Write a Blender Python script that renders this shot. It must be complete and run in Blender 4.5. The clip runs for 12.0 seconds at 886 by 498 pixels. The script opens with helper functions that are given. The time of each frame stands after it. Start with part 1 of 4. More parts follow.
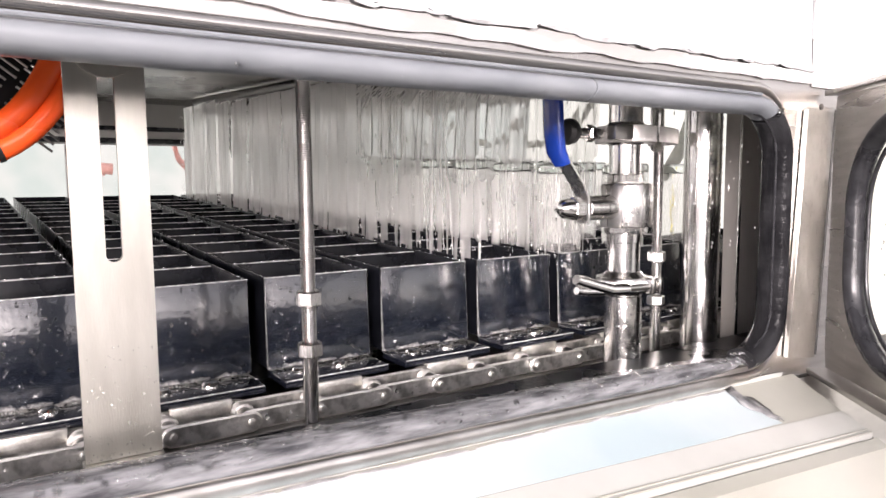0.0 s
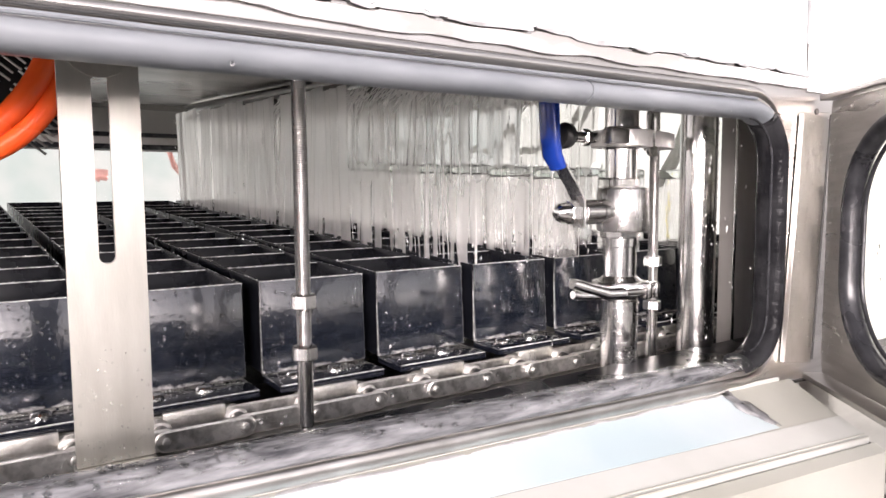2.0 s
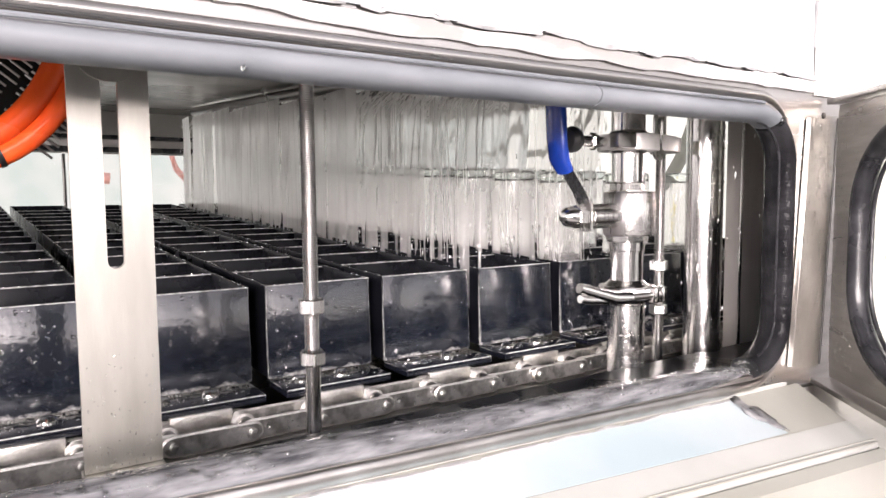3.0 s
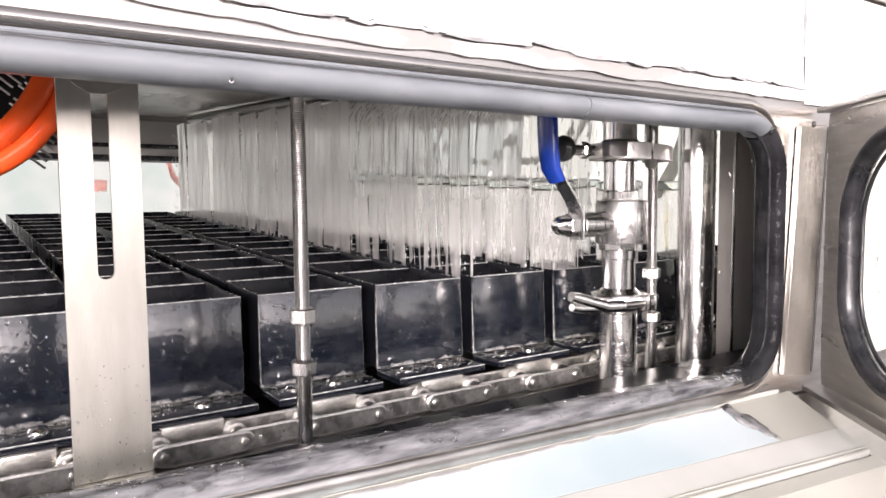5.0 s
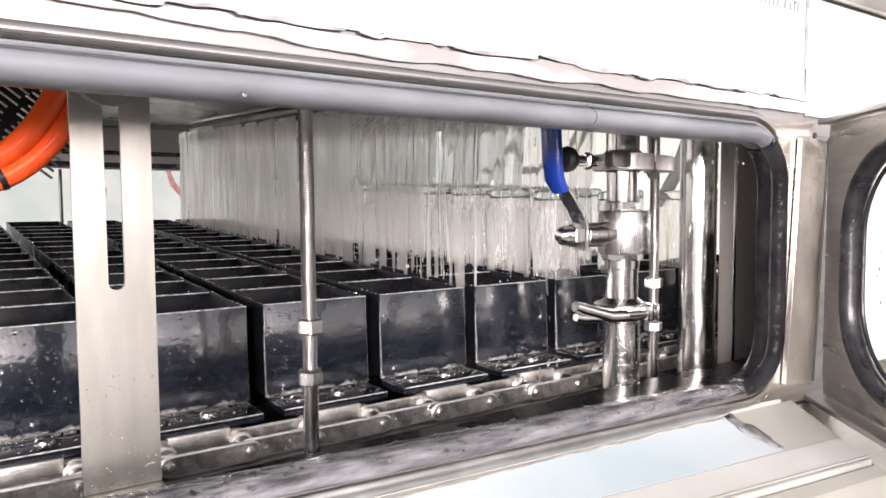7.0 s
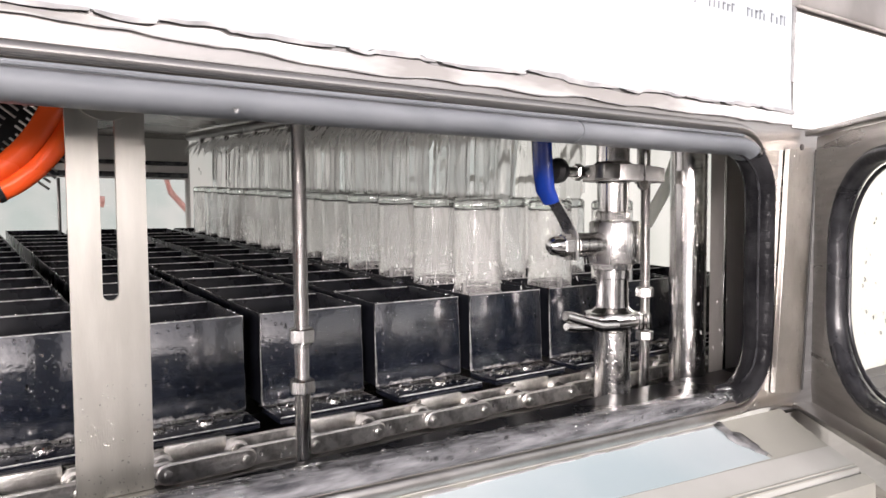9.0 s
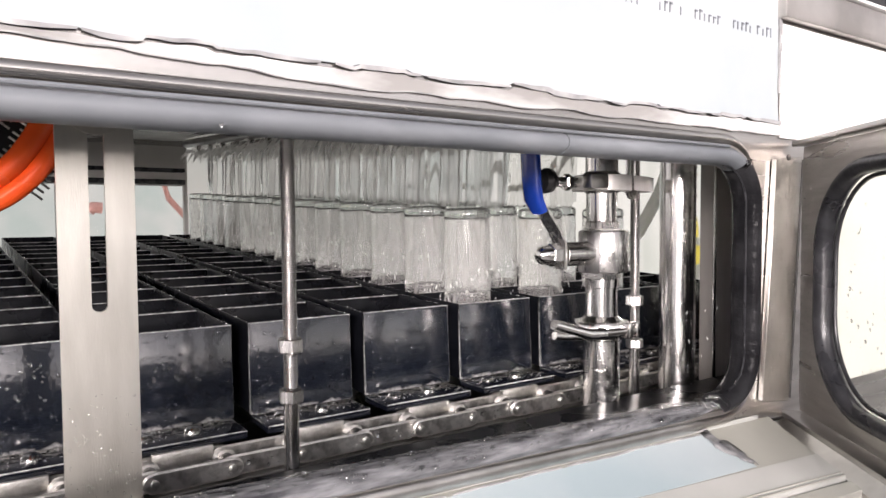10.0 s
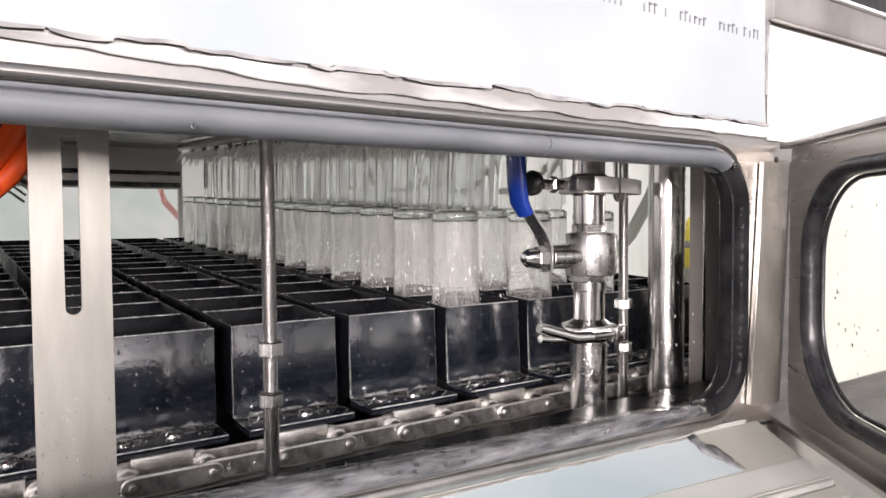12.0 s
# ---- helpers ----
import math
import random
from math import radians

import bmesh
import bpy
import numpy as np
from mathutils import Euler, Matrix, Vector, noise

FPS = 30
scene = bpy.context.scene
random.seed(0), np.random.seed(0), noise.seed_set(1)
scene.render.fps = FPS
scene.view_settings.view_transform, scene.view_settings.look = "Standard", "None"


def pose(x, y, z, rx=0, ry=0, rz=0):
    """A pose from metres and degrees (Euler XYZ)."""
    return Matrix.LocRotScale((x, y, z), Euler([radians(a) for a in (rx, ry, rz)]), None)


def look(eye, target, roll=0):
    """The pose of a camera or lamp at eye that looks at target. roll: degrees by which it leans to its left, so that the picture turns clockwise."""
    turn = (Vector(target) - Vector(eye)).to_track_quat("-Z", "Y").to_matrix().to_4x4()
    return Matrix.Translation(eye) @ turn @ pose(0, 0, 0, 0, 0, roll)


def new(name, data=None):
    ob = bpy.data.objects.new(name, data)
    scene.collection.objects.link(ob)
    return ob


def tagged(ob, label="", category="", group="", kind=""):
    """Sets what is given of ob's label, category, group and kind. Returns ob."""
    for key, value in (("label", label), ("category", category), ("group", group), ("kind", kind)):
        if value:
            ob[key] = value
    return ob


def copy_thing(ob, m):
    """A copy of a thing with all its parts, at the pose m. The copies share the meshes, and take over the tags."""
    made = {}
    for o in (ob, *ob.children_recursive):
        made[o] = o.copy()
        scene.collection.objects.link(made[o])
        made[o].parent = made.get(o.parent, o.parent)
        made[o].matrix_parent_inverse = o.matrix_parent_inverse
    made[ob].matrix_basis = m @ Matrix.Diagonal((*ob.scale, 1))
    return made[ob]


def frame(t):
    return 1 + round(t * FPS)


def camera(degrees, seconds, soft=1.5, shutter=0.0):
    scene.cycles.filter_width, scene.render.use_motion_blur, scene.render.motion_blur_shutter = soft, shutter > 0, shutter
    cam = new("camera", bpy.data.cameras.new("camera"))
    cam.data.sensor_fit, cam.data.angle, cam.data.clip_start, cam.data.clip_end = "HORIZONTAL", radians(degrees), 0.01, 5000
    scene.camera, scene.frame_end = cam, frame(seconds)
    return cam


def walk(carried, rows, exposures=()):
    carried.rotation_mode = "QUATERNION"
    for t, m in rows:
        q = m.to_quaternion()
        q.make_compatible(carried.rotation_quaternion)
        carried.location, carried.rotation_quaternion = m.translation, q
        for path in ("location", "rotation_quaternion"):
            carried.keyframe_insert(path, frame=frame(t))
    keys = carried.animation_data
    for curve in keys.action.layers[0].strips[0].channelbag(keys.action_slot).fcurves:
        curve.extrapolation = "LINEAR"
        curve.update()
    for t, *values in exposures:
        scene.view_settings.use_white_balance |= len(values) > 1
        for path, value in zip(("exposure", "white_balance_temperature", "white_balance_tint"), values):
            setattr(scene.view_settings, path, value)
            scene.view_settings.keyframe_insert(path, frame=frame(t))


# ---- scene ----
cam = camera(65.6, 12.0)
PATH = [
    (0, (-0.199, -0.645, 0.09), (0.892, 1.02, -0.102), -0.5),
    (0.5, (-0.203, -0.646, 0.09), (0.893, 1.016, -0.098), -0.4),
    (1, (-0.203, -0.646, 0.088), (0.898, 1.014, -0.098), -0.4),
    (1.5, (-0.2, -0.643, 0.088), (0.905, 1.015, -0.089), -0.4),
    (2, (-0.198, -0.643, 0.086), (0.905, 1.017, -0.084), -0.4),
    (2.5, (-0.201, -0.64, 0.085), (0.899, 1.023, -0.08), -0.4),
    (3, (-0.202, -0.638, 0.087), (0.9, 1.023, -0.074), -0.4),
    (5, (-0.198, -0.643, 0.09), (0.909, 1.017, -0.054), -0.5),
    (5.5, (-0.2, -0.642, 0.091), (0.909, 1.016, -0.049), -0.4),
    (6, (-0.203, -0.642, 0.092), (0.907, 1.017, -0.042), -0.4),
    (6.5, (-0.204, -0.642, 0.093), (0.906, 1.017, -0.036), -0.4),
    (7, (-0.206, -0.642, 0.093), (0.908, 1.014, -0.03), -0.4),
    (9, (-0.205, -0.653, 0.096), (0.913, 1.003, -0.005), -0.4),
    (9.5, (-0.203, -0.66, 0.099), (0.912, 0.997, 0.003), -0.4),
    (10, (-0.2, -0.664, 0.101), (0.919, 0.992, 0.014), -0.4),
    (10.5, (-0.199, -0.661, 0.099), (0.921, 0.994, 0.017), -0.4),
    (11, (-0.195, -0.662, 0.1), (0.924, 0.994, 0.017), -0.4),
    (11.5, (-0.187, -0.666, 0.099), (0.93, 0.991, 0.02), -0.5),
    (12, (-0.185, -0.669, 0.1), (0.934, 0.987, 0.023), -0.4),
]
walk(cam, [(t, look(e, g, r)) for t, e, g, r in PATH], exposures=[(0, 1.46, 6680, 22), (3, 1.44, 6680, 22), (7, 1.30, 6680, 22), (9.5, 0.94, 6660, 20), (12, 0.82, 6660, 20)])

# ---- world and light ----
world = bpy.data.worlds.new("hall_daylight")
scene.world = world
world.use_nodes = True
wn, wl = world.node_tree.nodes, world.node_tree.links
wn.clear()
sky = wn.new("ShaderNodeTexSky")
sky.sky_type, sky.sun_disc, sky.sun_elevation, sky.sun_rotation = "NISHITA", False, radians(11), radians(200)
tone = wn.new("ShaderNodeHueSaturation")
tone.inputs["Saturation"].default_value = 0.12
back = wn.new("ShaderNodeBackground")
back.inputs["Strength"].default_value = 0.15
wout = wn.new("ShaderNodeOutputWorld")
wl.new(sky.outputs[0], tone.inputs["Color"])
wl.new(tone.outputs[0], back.inputs["Color"])
wl.new(back.outputs[0], wout.inputs["Surface"])
sun = new("sun", bpy.data.lights.new("sun", "SUN"))
sun.data.energy, sun.data.angle, sun.data.color = 3.3, radians(26), (1.0, 0.975, 0.94)
sun.matrix_world = look((-2.3, -3.0, 0.74), (0.1, 0, 0))

# ---- materials ----


def nodes_of(name):
    m = bpy.data.materials.new(name)
    m.use_nodes = True
    return m, m.node_tree.nodes, m.node_tree.links, m.node_tree.nodes["Principled BSDF"]


def mat(name, color, rough=0.5, metal=0.0, color2=None, scale=30.0, stretch=(1, 1, 1), rough_var=0.1, bump=0.0, bump_scale=200.0,
        trans=0.0, ior=1.45, alpha=1.0, coat=0.0, detail=6.0, low=0.35, high=0.7):
    m, n, l, p = nodes_of(name)
    tc = n.new("ShaderNodeTexCoord")
    mp = n.new("ShaderNodeMapping")
    mp.inputs["Scale"].default_value = stretch
    l.new(tc.outputs["Object"], mp.inputs["Vector"])
    nz = n.new("ShaderNodeTexNoise")
    nz.inputs["Scale"].default_value, nz.inputs["Detail"].default_value = scale, detail
    l.new(mp.outputs[0], nz.inputs["Vector"])
    rp = n.new("ShaderNodeValToRGB")
    rp.color_ramp.elements[0].position, rp.color_ramp.elements[1].position = low, high
    rp.color_ramp.elements[0].color = (*color, 1)
    rp.color_ramp.elements[1].color = (*(color2 or color), 1)
    l.new(nz.outputs["Fac"], rp.inputs["Fac"])
    l.new(rp.outputs["Color"], p.inputs["Base Color"])
    mr = n.new("ShaderNodeMapRange")
    mr.inputs["To Min"].default_value, mr.inputs["To Max"].default_value = max(0.02, rough - rough_var), min(1.0, rough + rough_var)
    nz2 = n.new("ShaderNodeTexNoise")
    nz2.inputs["Scale"].default_value, nz2.inputs["Detail"].default_value = scale * 0.31, 4.0
    l.new(mp.outputs[0], nz2.inputs["Vector"])
    l.new(nz2.outputs["Fac"], mr.inputs["Value"])
    l.new(mr.outputs[0], p.inputs["Roughness"])
    p.inputs["Metallic"].default_value, p.inputs["IOR"].default_value = metal, ior
    p.inputs["Transmission Weight"].default_value, p.inputs["Alpha"].default_value = trans, alpha
    p.inputs["Coat Weight"].default_value = coat
    if bump:
        bn = n.new("ShaderNodeTexNoise")
        bn.inputs["Scale"].default_value, bn.inputs["Detail"].default_value = bump_scale, 3.0
        l.new(mp.outputs[0], bn.inputs["Vector"])
        bp = n.new("ShaderNodeBump")
        bp.inputs["Strength"].default_value, bp.inputs["Distance"].default_value = bump, 0.002
        l.new(bn.outputs["Fac"], bp.inputs["Height"])
        l.new(bp.outputs[0], p.inputs["Normal"])
    return m


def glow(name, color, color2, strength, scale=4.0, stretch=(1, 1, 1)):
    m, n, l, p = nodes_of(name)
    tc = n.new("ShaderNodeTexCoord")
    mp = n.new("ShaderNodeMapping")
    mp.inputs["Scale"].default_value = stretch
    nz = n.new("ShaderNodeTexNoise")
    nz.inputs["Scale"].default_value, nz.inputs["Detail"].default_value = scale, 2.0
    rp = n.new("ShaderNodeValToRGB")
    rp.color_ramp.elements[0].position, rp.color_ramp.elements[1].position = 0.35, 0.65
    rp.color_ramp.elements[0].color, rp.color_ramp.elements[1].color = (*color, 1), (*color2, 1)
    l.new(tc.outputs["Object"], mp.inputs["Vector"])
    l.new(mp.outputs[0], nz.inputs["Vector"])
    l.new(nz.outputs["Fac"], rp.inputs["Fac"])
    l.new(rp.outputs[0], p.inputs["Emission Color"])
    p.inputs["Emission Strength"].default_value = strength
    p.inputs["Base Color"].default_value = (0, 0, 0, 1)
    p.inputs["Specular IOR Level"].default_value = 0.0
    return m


STEEL = mat("brushed_steel", (0.42, 0.406, 0.388), 0.30, 1.0, (0.53, 0.515, 0.495), 14, (1, 1, 9), 0.1, 0.08, 60)
PANEL = mat("panel_steel", (0.43, 0.412, 0.392), 0.27, 1.0, (0.60, 0.583, 0.562), 9, (0.35, 1, 7), 0.08, 0.06, 20)
POLISHED = mat("polished_steel", (0.68, 0.668, 0.65), 0.17, 1.0, (0.78, 0.768, 0.75), 40, (5, 5, 0.25), 0.06, 0.2, 45)
MATTE_STEEL = mat("sandblasted_steel", (0.49, 0.477, 0.43), 0.42, 1.0, (0.59, 0.576, 0.525), 25, (3, 1, 0.6), 0.08, 0.06, 300)
CHAIN = mat("chain_steel", (0.46, 0.448, 0.428), 0.38, 1.0, (0.92, 0.905, 0.88), 85, (1, 1, 1), 0.14, 0.3, 300, detail=10, low=0.36, high=0.58)
# Paler chain steel; on the plates' chamfers it paints the light they catch.
CHAIN_PALE = mat("pale_chain_steel", (0.72, 0.70, 0.66), 0.45, 1.0, (0.92, 0.90, 0.86), 200, (1, 1, 1), 0.1, 0.2, 400)
CLAMP_STEEL = mat("dull_clamp_steel", (0.56, 0.55, 0.53), 0.38, 0.5, (0.70, 0.69, 0.67), 40, (1, 1, 1), 0.1, 0.12, 120)
SATIN = mat("satin_steel", (0.66, 0.648, 0.63), 0.27, 1.0, (0.76, 0.748, 0.73), 40, (5, 5, 0.4), 0.08, 0.22, 50)
PLATE_STEEL = mat("limescaled_steel", (0.44, 0.428, 0.405), 0.36, 1.0, (0.64, 0.628, 0.60), 22, (1, 1, 0.7), 0.12, 0.2, 90, detail=8)
COLUMN_STEEL = mat("dull_column_steel", (0.36, 0.335, 0.31), 0.45, 0.2, (0.50, 0.475, 0.445), 10, (2, 1, 0.4), 0.1, 0.15, 40)
REMNANT_FILM = mat("clear_film_remnant", (0.27, 0.262, 0.25), 0.35, 0.0, (0.62, 0.62, 0.61), 13, (0.45, 1, 1.6), 0.1, 0.3, 25, low=0.40, high=0.58)
INNER = mat("stained_inner_steel", (0.42, 0.395, 0.37), 0.40, 1.0, (0.66, 0.63, 0.60), 9, (1, 1, 1), 0.14, 0.1, 40)
# Wet and stained; the base is also darkened for the chamber's shade.
CEILING_STEEL = mat("shaded_stained_ceiling_steel", (0.13, 0.122, 0.113), 0.28, 1.0, (0.40, 0.38, 0.36), 8, (1, 1, 1), 0.14, 0.35, 45, detail=8)
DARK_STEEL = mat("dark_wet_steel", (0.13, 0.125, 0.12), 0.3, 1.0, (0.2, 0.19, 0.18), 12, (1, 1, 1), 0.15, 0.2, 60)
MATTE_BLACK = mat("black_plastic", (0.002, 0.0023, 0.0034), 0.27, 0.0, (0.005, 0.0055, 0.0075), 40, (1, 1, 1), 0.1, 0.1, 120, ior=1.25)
BLACK = mat("black_wet_lacquer", (0.005, 0.006, 0.010), 0.10, 0.0, (0.012, 0.014, 0.022), 40, (1, 1, 1), 0.05, 0.07, 110, ior=2.0)
def limed_and_lit(m):
    """Pale grain along the lower edge of a lacquered wall: lime and painted puddle reflections."""
    n, l = m.node_tree.nodes, m.node_tree.links
    p = n["Principled BSDF"]
    old = p.inputs["Base Color"].links[0].from_socket
    tc, sp, mr, nz, mu, rp, mx = (n.new("ShaderNode" + k) for k in ("TexCoord", "SeparateXYZ", "MapRange", "TexNoise", "Math", "ValToRGB", "Mix"))
    mr.inputs["From Min"].default_value, mr.inputs["From Max"].default_value = -0.074, -0.088
    nz.inputs["Scale"].default_value, nz.inputs["Detail"].default_value, nz.inputs["Roughness"].default_value = 60, 12, 0.75
    mu.operation = "MULTIPLY"
    rp.color_ramp.elements[0].position, rp.color_ramp.elements[1].position = 0.44, 0.66
    mx.data_type = "RGBA"
    mx.inputs["B"].default_value = (0.46, 0.45, 0.44, 1)
    l.new(tc.outputs["Object"], sp.inputs[0])
    l.new(tc.outputs["Object"], nz.inputs["Vector"])
    l.new(sp.outputs["Z"], mr.inputs["Value"])
    l.new(mr.outputs[0], mu.inputs[0])
    l.new(nz.outputs["Fac"], mu.inputs[1])
    l.new(mu.outputs[0], rp.inputs["Fac"])
    l.new(rp.outputs["Color"], mx.inputs["Factor"])
    l.new(old, mx.inputs["A"])
    l.new(mx.outputs["Result"], p.inputs["Base Color"])
    return m


LIMED_LIT_BLACK = limed_and_lit(mat("limed_lit_black_lacquer", (0.005, 0.0065, 0.0105), 0.13, 0.0, (0.010, 0.0125, 0.018), 40, (1, 1, 1), 0.06, 0.10, 180, ior=1.85))
# Pale tone paints the light caught along the black tray edges.
RIM_HIGHLIGHT = mat("highlighted_black_edge", (0.14, 0.14, 0.14), 0.25, 0.0, (0.55, 0.55, 0.54), 160)
# Grey paints the lit upper length of the seal's rubber.
LIT_RUBBER = mat("lit_rubber", (0.135, 0.146, 0.158), 0.34, 0.0, (0.205, 0.217, 0.23), 22, (0.5, 1, 1), 0.12, 0.15, 90)
BLACK_RUBBER = mat("black_rubber", (0.012, 0.012, 0.014), 0.28, 0.0, (0.03, 0.03, 0.033), 60, (1, 1, 1), 0.12, 0.3, 120)
# Pale streaks paint the sky's reflection on the wet sill.
SILL_RUBBER = mat("reflecting_wet_rubber", (0.035, 0.0355, 0.039), 0.14, 0.0, (0.22, 0.222, 0.23), 130, (0.2, 1, 1), 0.1, 1.0, 170, detail=9, low=0.34, high=0.68)
# Same rubber as the top length, painted black for the shaded corner.
SHADED_RUBBER = mat("shaded_wet_rubber", (0.008, 0.008, 0.009), 0.18, 0.0, (0.03, 0.03, 0.032), 30, (0.5, 1, 1), 0.1, 0.9, 110, ior=1.12)
MILKY = mat("milky_pane", (0.80, 0.78, 0.74), 0.55, 0.0, (0.88, 0.86, 0.82), 7, (1, 1, 0.3), 0.1, 0.1, 30, trans=0.95, ior=1.1)
FOLD_FILM = mat("white_fold_film", (0.38, 0.384, 0.358), 0.35, 0.0, (0.46, 0.464, 0.438), 9, (1, 1, 1), 0.1, 0.25, 25)
LOWER_FILM = mat("blue_film", (0.34, 0.415, 0.435), 0.3, 0.0, (0.52, 0.555, 0.56), 3, (1, 1, 1), 0.1, 0.1, 12)
FILM = mat("pale_blue_film", (0.35, 0.396, 0.412), 0.32, 0.0, (0.43, 0.453, 0.46), 5, (1, 1, 1), 0.1, 0.1, 12)
WHITE_FILM = mat("white_film", (0.62, 0.62, 0.61), 0.35, 0.0, (0.70, 0.695, 0.68), 9, (1, 1, 1), 0.1, 0.25, 25)
BEIGE_FILM = mat("beige_white_film", (0.28, 0.279, 0.242), 0.35, 0.0, (0.36, 0.358, 0.318), 5, (1, 1, 1), 0.1, 0.2, 20)
# Grey strips paint the shadow of the film's lifted, torn edge.
FILM_EDGE_SHADE = mat("shaded_film_edge", (0.20, 0.20, 0.20), 0.4, 0.0, (0.42, 0.415, 0.41), 45)
CRUMPLED = mat("crumpled_grey_film", (0.07, 0.072, 0.076), 0.3, 0.0, (0.30, 0.30, 0.30), 70, bump=0.4, bump_scale=120)
PRINT = mat("grey_print", (0.16, 0.17, 0.19), 0.6, 0.0, (0.25, 0.26, 0.28), 200)
ORANGE = mat("orange_hose", (0.95, 0.10, 0.016), 0.26, 0.0, (1.0, 0.14, 0.024), 30, coat=0.3)
BLUE = mat("blue_vinyl", (0.006, 0.032, 0.24), 0.24, 0.0, (0.009, 0.043, 0.30), 50, coat=0.3)
BLACK_KNOB = mat("black_knob", (0.012, 0.012, 0.013), 0.35, 0.0, (0.02, 0.02, 0.02), 50)
RED_MARK = mat("faded_red", (0.62, 0.30, 0.27), 0.5, 0.0, (0.66, 0.42, 0.38), 120, low=0.4, high=0.75)
WALL_PAINT = mat("beige_paint", (0.47, 0.48, 0.425), 0.5, 0.0, (0.52, 0.525, 0.475), 6)
REFLECTED_DARK = mat("added_reflected_dark", (0.05, 0.055, 0.06), 0.5, 0.0, (0.08, 0.085, 0.09), 3, bump=0.1)
CONCRETE = mat("grey_floor", (0.27, 0.266, 0.258), 0.5, 0.0, (0.40, 0.394, 0.38), 1.5, bump=0.1)


def wet_glass(name, stretch=(1, 1, 1), bump=0.0, bump_scale=60, ior=1.17, rough=0.06, low=0.01, high=0.24, scale=70):
    """Clear glass or a sheet of water, with uneven, streaky and aerated running water."""
    m = mat(name, (0.98, 0.98, 0.975), rough, 0.0, (0.995, 0.995, 0.99), 20, stretch, 0.04, bump, bump_scale, trans=1.0, ior=ior, coat=0.6)
    n, l = m.node_tree.nodes, m.node_tree.links
    tr, df, both, mx = n.new("ShaderNodeBsdfTranslucent"), n.new("ShaderNodeBsdfDiffuse"), n.new("ShaderNodeMixShader"), n.new("ShaderNodeMixShader")
    tr.inputs["Color"].default_value = df.inputs["Color"].default_value = (0.91, 0.895, 0.875, 1)
    both.inputs[0].default_value = 0.35
    tc, mp, nz, mr = n.new("ShaderNodeTexCoord"), n.new("ShaderNodeMapping"), n.new("ShaderNodeTexNoise"), n.new("ShaderNodeMapRange")
    mp.inputs["Scale"].default_value = (1, 1, 0.12)
    nz.inputs["Scale"].default_value, nz.inputs["Detail"].default_value = scale, 3
    mr.inputs["From Min"].default_value, mr.inputs["From Max"].default_value = 0.3, 0.7
    mr.inputs["To Min"].default_value, mr.inputs["To Max"].default_value = low, high
    l.new(tc.outputs["Object"], mp.inputs["Vector"])
    l.new(mp.outputs[0], nz.inputs["Vector"])
    l.new(nz.outputs["Fac"], mr.inputs["Value"])
    l.new(tr.outputs[0], both.inputs[1])
    l.new(df.outputs[0], both.inputs[2])
    l.new(mr.outputs[0], mx.inputs[0])
    l.new(n["Principled BSDF"].outputs[0], mx.inputs[1])
    l.new(both.outputs[0], mx.inputs[2])
    l.new(mx.outputs[0], n["Material Output"].inputs["Surface"])
    return m


GLASS = wet_glass("wet_clear_glass", (1, 1, 0.4), 1.0, 70, low=0.03, high=0.36)
GLASS_BASE = mat("thick_glass", (0.80, 0.85, 0.825), 0.03, 0.0, (0.88, 0.91, 0.895), 20, trans=1.0, ior=1.5, rough_var=0.02)
PANE = mat("wet_pane", (0.93, 0.95, 0.92), 0.12, 0.0, (0.96, 0.97, 0.95), 20, trans=1.0, ior=1.05, rough_var=0.06)
WATER = mat("water", (0.97, 0.98, 0.98), 0.06, 0.0, (1, 1, 1), 20, trans=1.0, ior=1.33, rough_var=0.03, coat=1.0)
def strand(name, color, through_part=0.55):
    """Aerated water: part of the light passes through the strands."""
    m, n, l, p = nodes_of(name)
    tr = n.new("ShaderNodeBsdfTranslucent")
    tr.inputs["Color"].default_value = (*color, 1)
    mx = n.new("ShaderNodeMixShader")
    mx.inputs[0].default_value = through_part
    p.inputs["Base Color"].default_value, p.inputs["Roughness"].default_value = (*color, 1), 0.2
    l.new(p.outputs[0], mx.inputs[1])
    l.new(tr.outputs[0], mx.inputs[2])
    l.new(mx.outputs[0], n["Material Output"].inputs["Surface"])
    return m


SPRAY = strand("white_water", (0.94, 0.935, 0.92))
CLEAR = mat("clear_running_water", (0.95, 0.955, 0.945), 0.16, 0.0, (0.98, 0.98, 0.975), 30, trans=1.0, ior=1.13, rough_var=0.05, coat=0.3)
SHEET = wet_glass("rippled_water_sheet", (1, 1, 0.06), 0.2, 60, 1.05, 0.2, 0.12, 0.48, 45)
CURTAIN = wet_glass("aerated_water_curtain", (1, 1, 0.06), 0.25, 60, 1.05, 0.38, 0.18, 0.50, 45)
WINDOW_GLOW = glow("glowing_window_backdrop", (0.58, 0.66, 0.625), (0.73, 0.75, 0.715), 0.48, 6.0)
PANEL_GLOW = glow("glowing_side_backdrop", (0.66, 0.69, 0.63), (0.84, 0.845, 0.79), 0.58, 4.0, (1, 2.5, 0.4))
PALE_WALL = mat("pale_wet_lining", (0.42, 0.41, 0.39), 0.35, 0.0, (0.56, 0.55, 0.52), 5, (1, 1, 0.4), 0.12, 0.15, 30)
YELLOW = mat("yellow_paint", (0.75, 0.62, 0.06), 0.4, 0.0, (0.8, 0.68, 0.1), 20)
GREY_HOSE = strand("milky_hose", (0.88, 0.88, 0.85), 0.8)

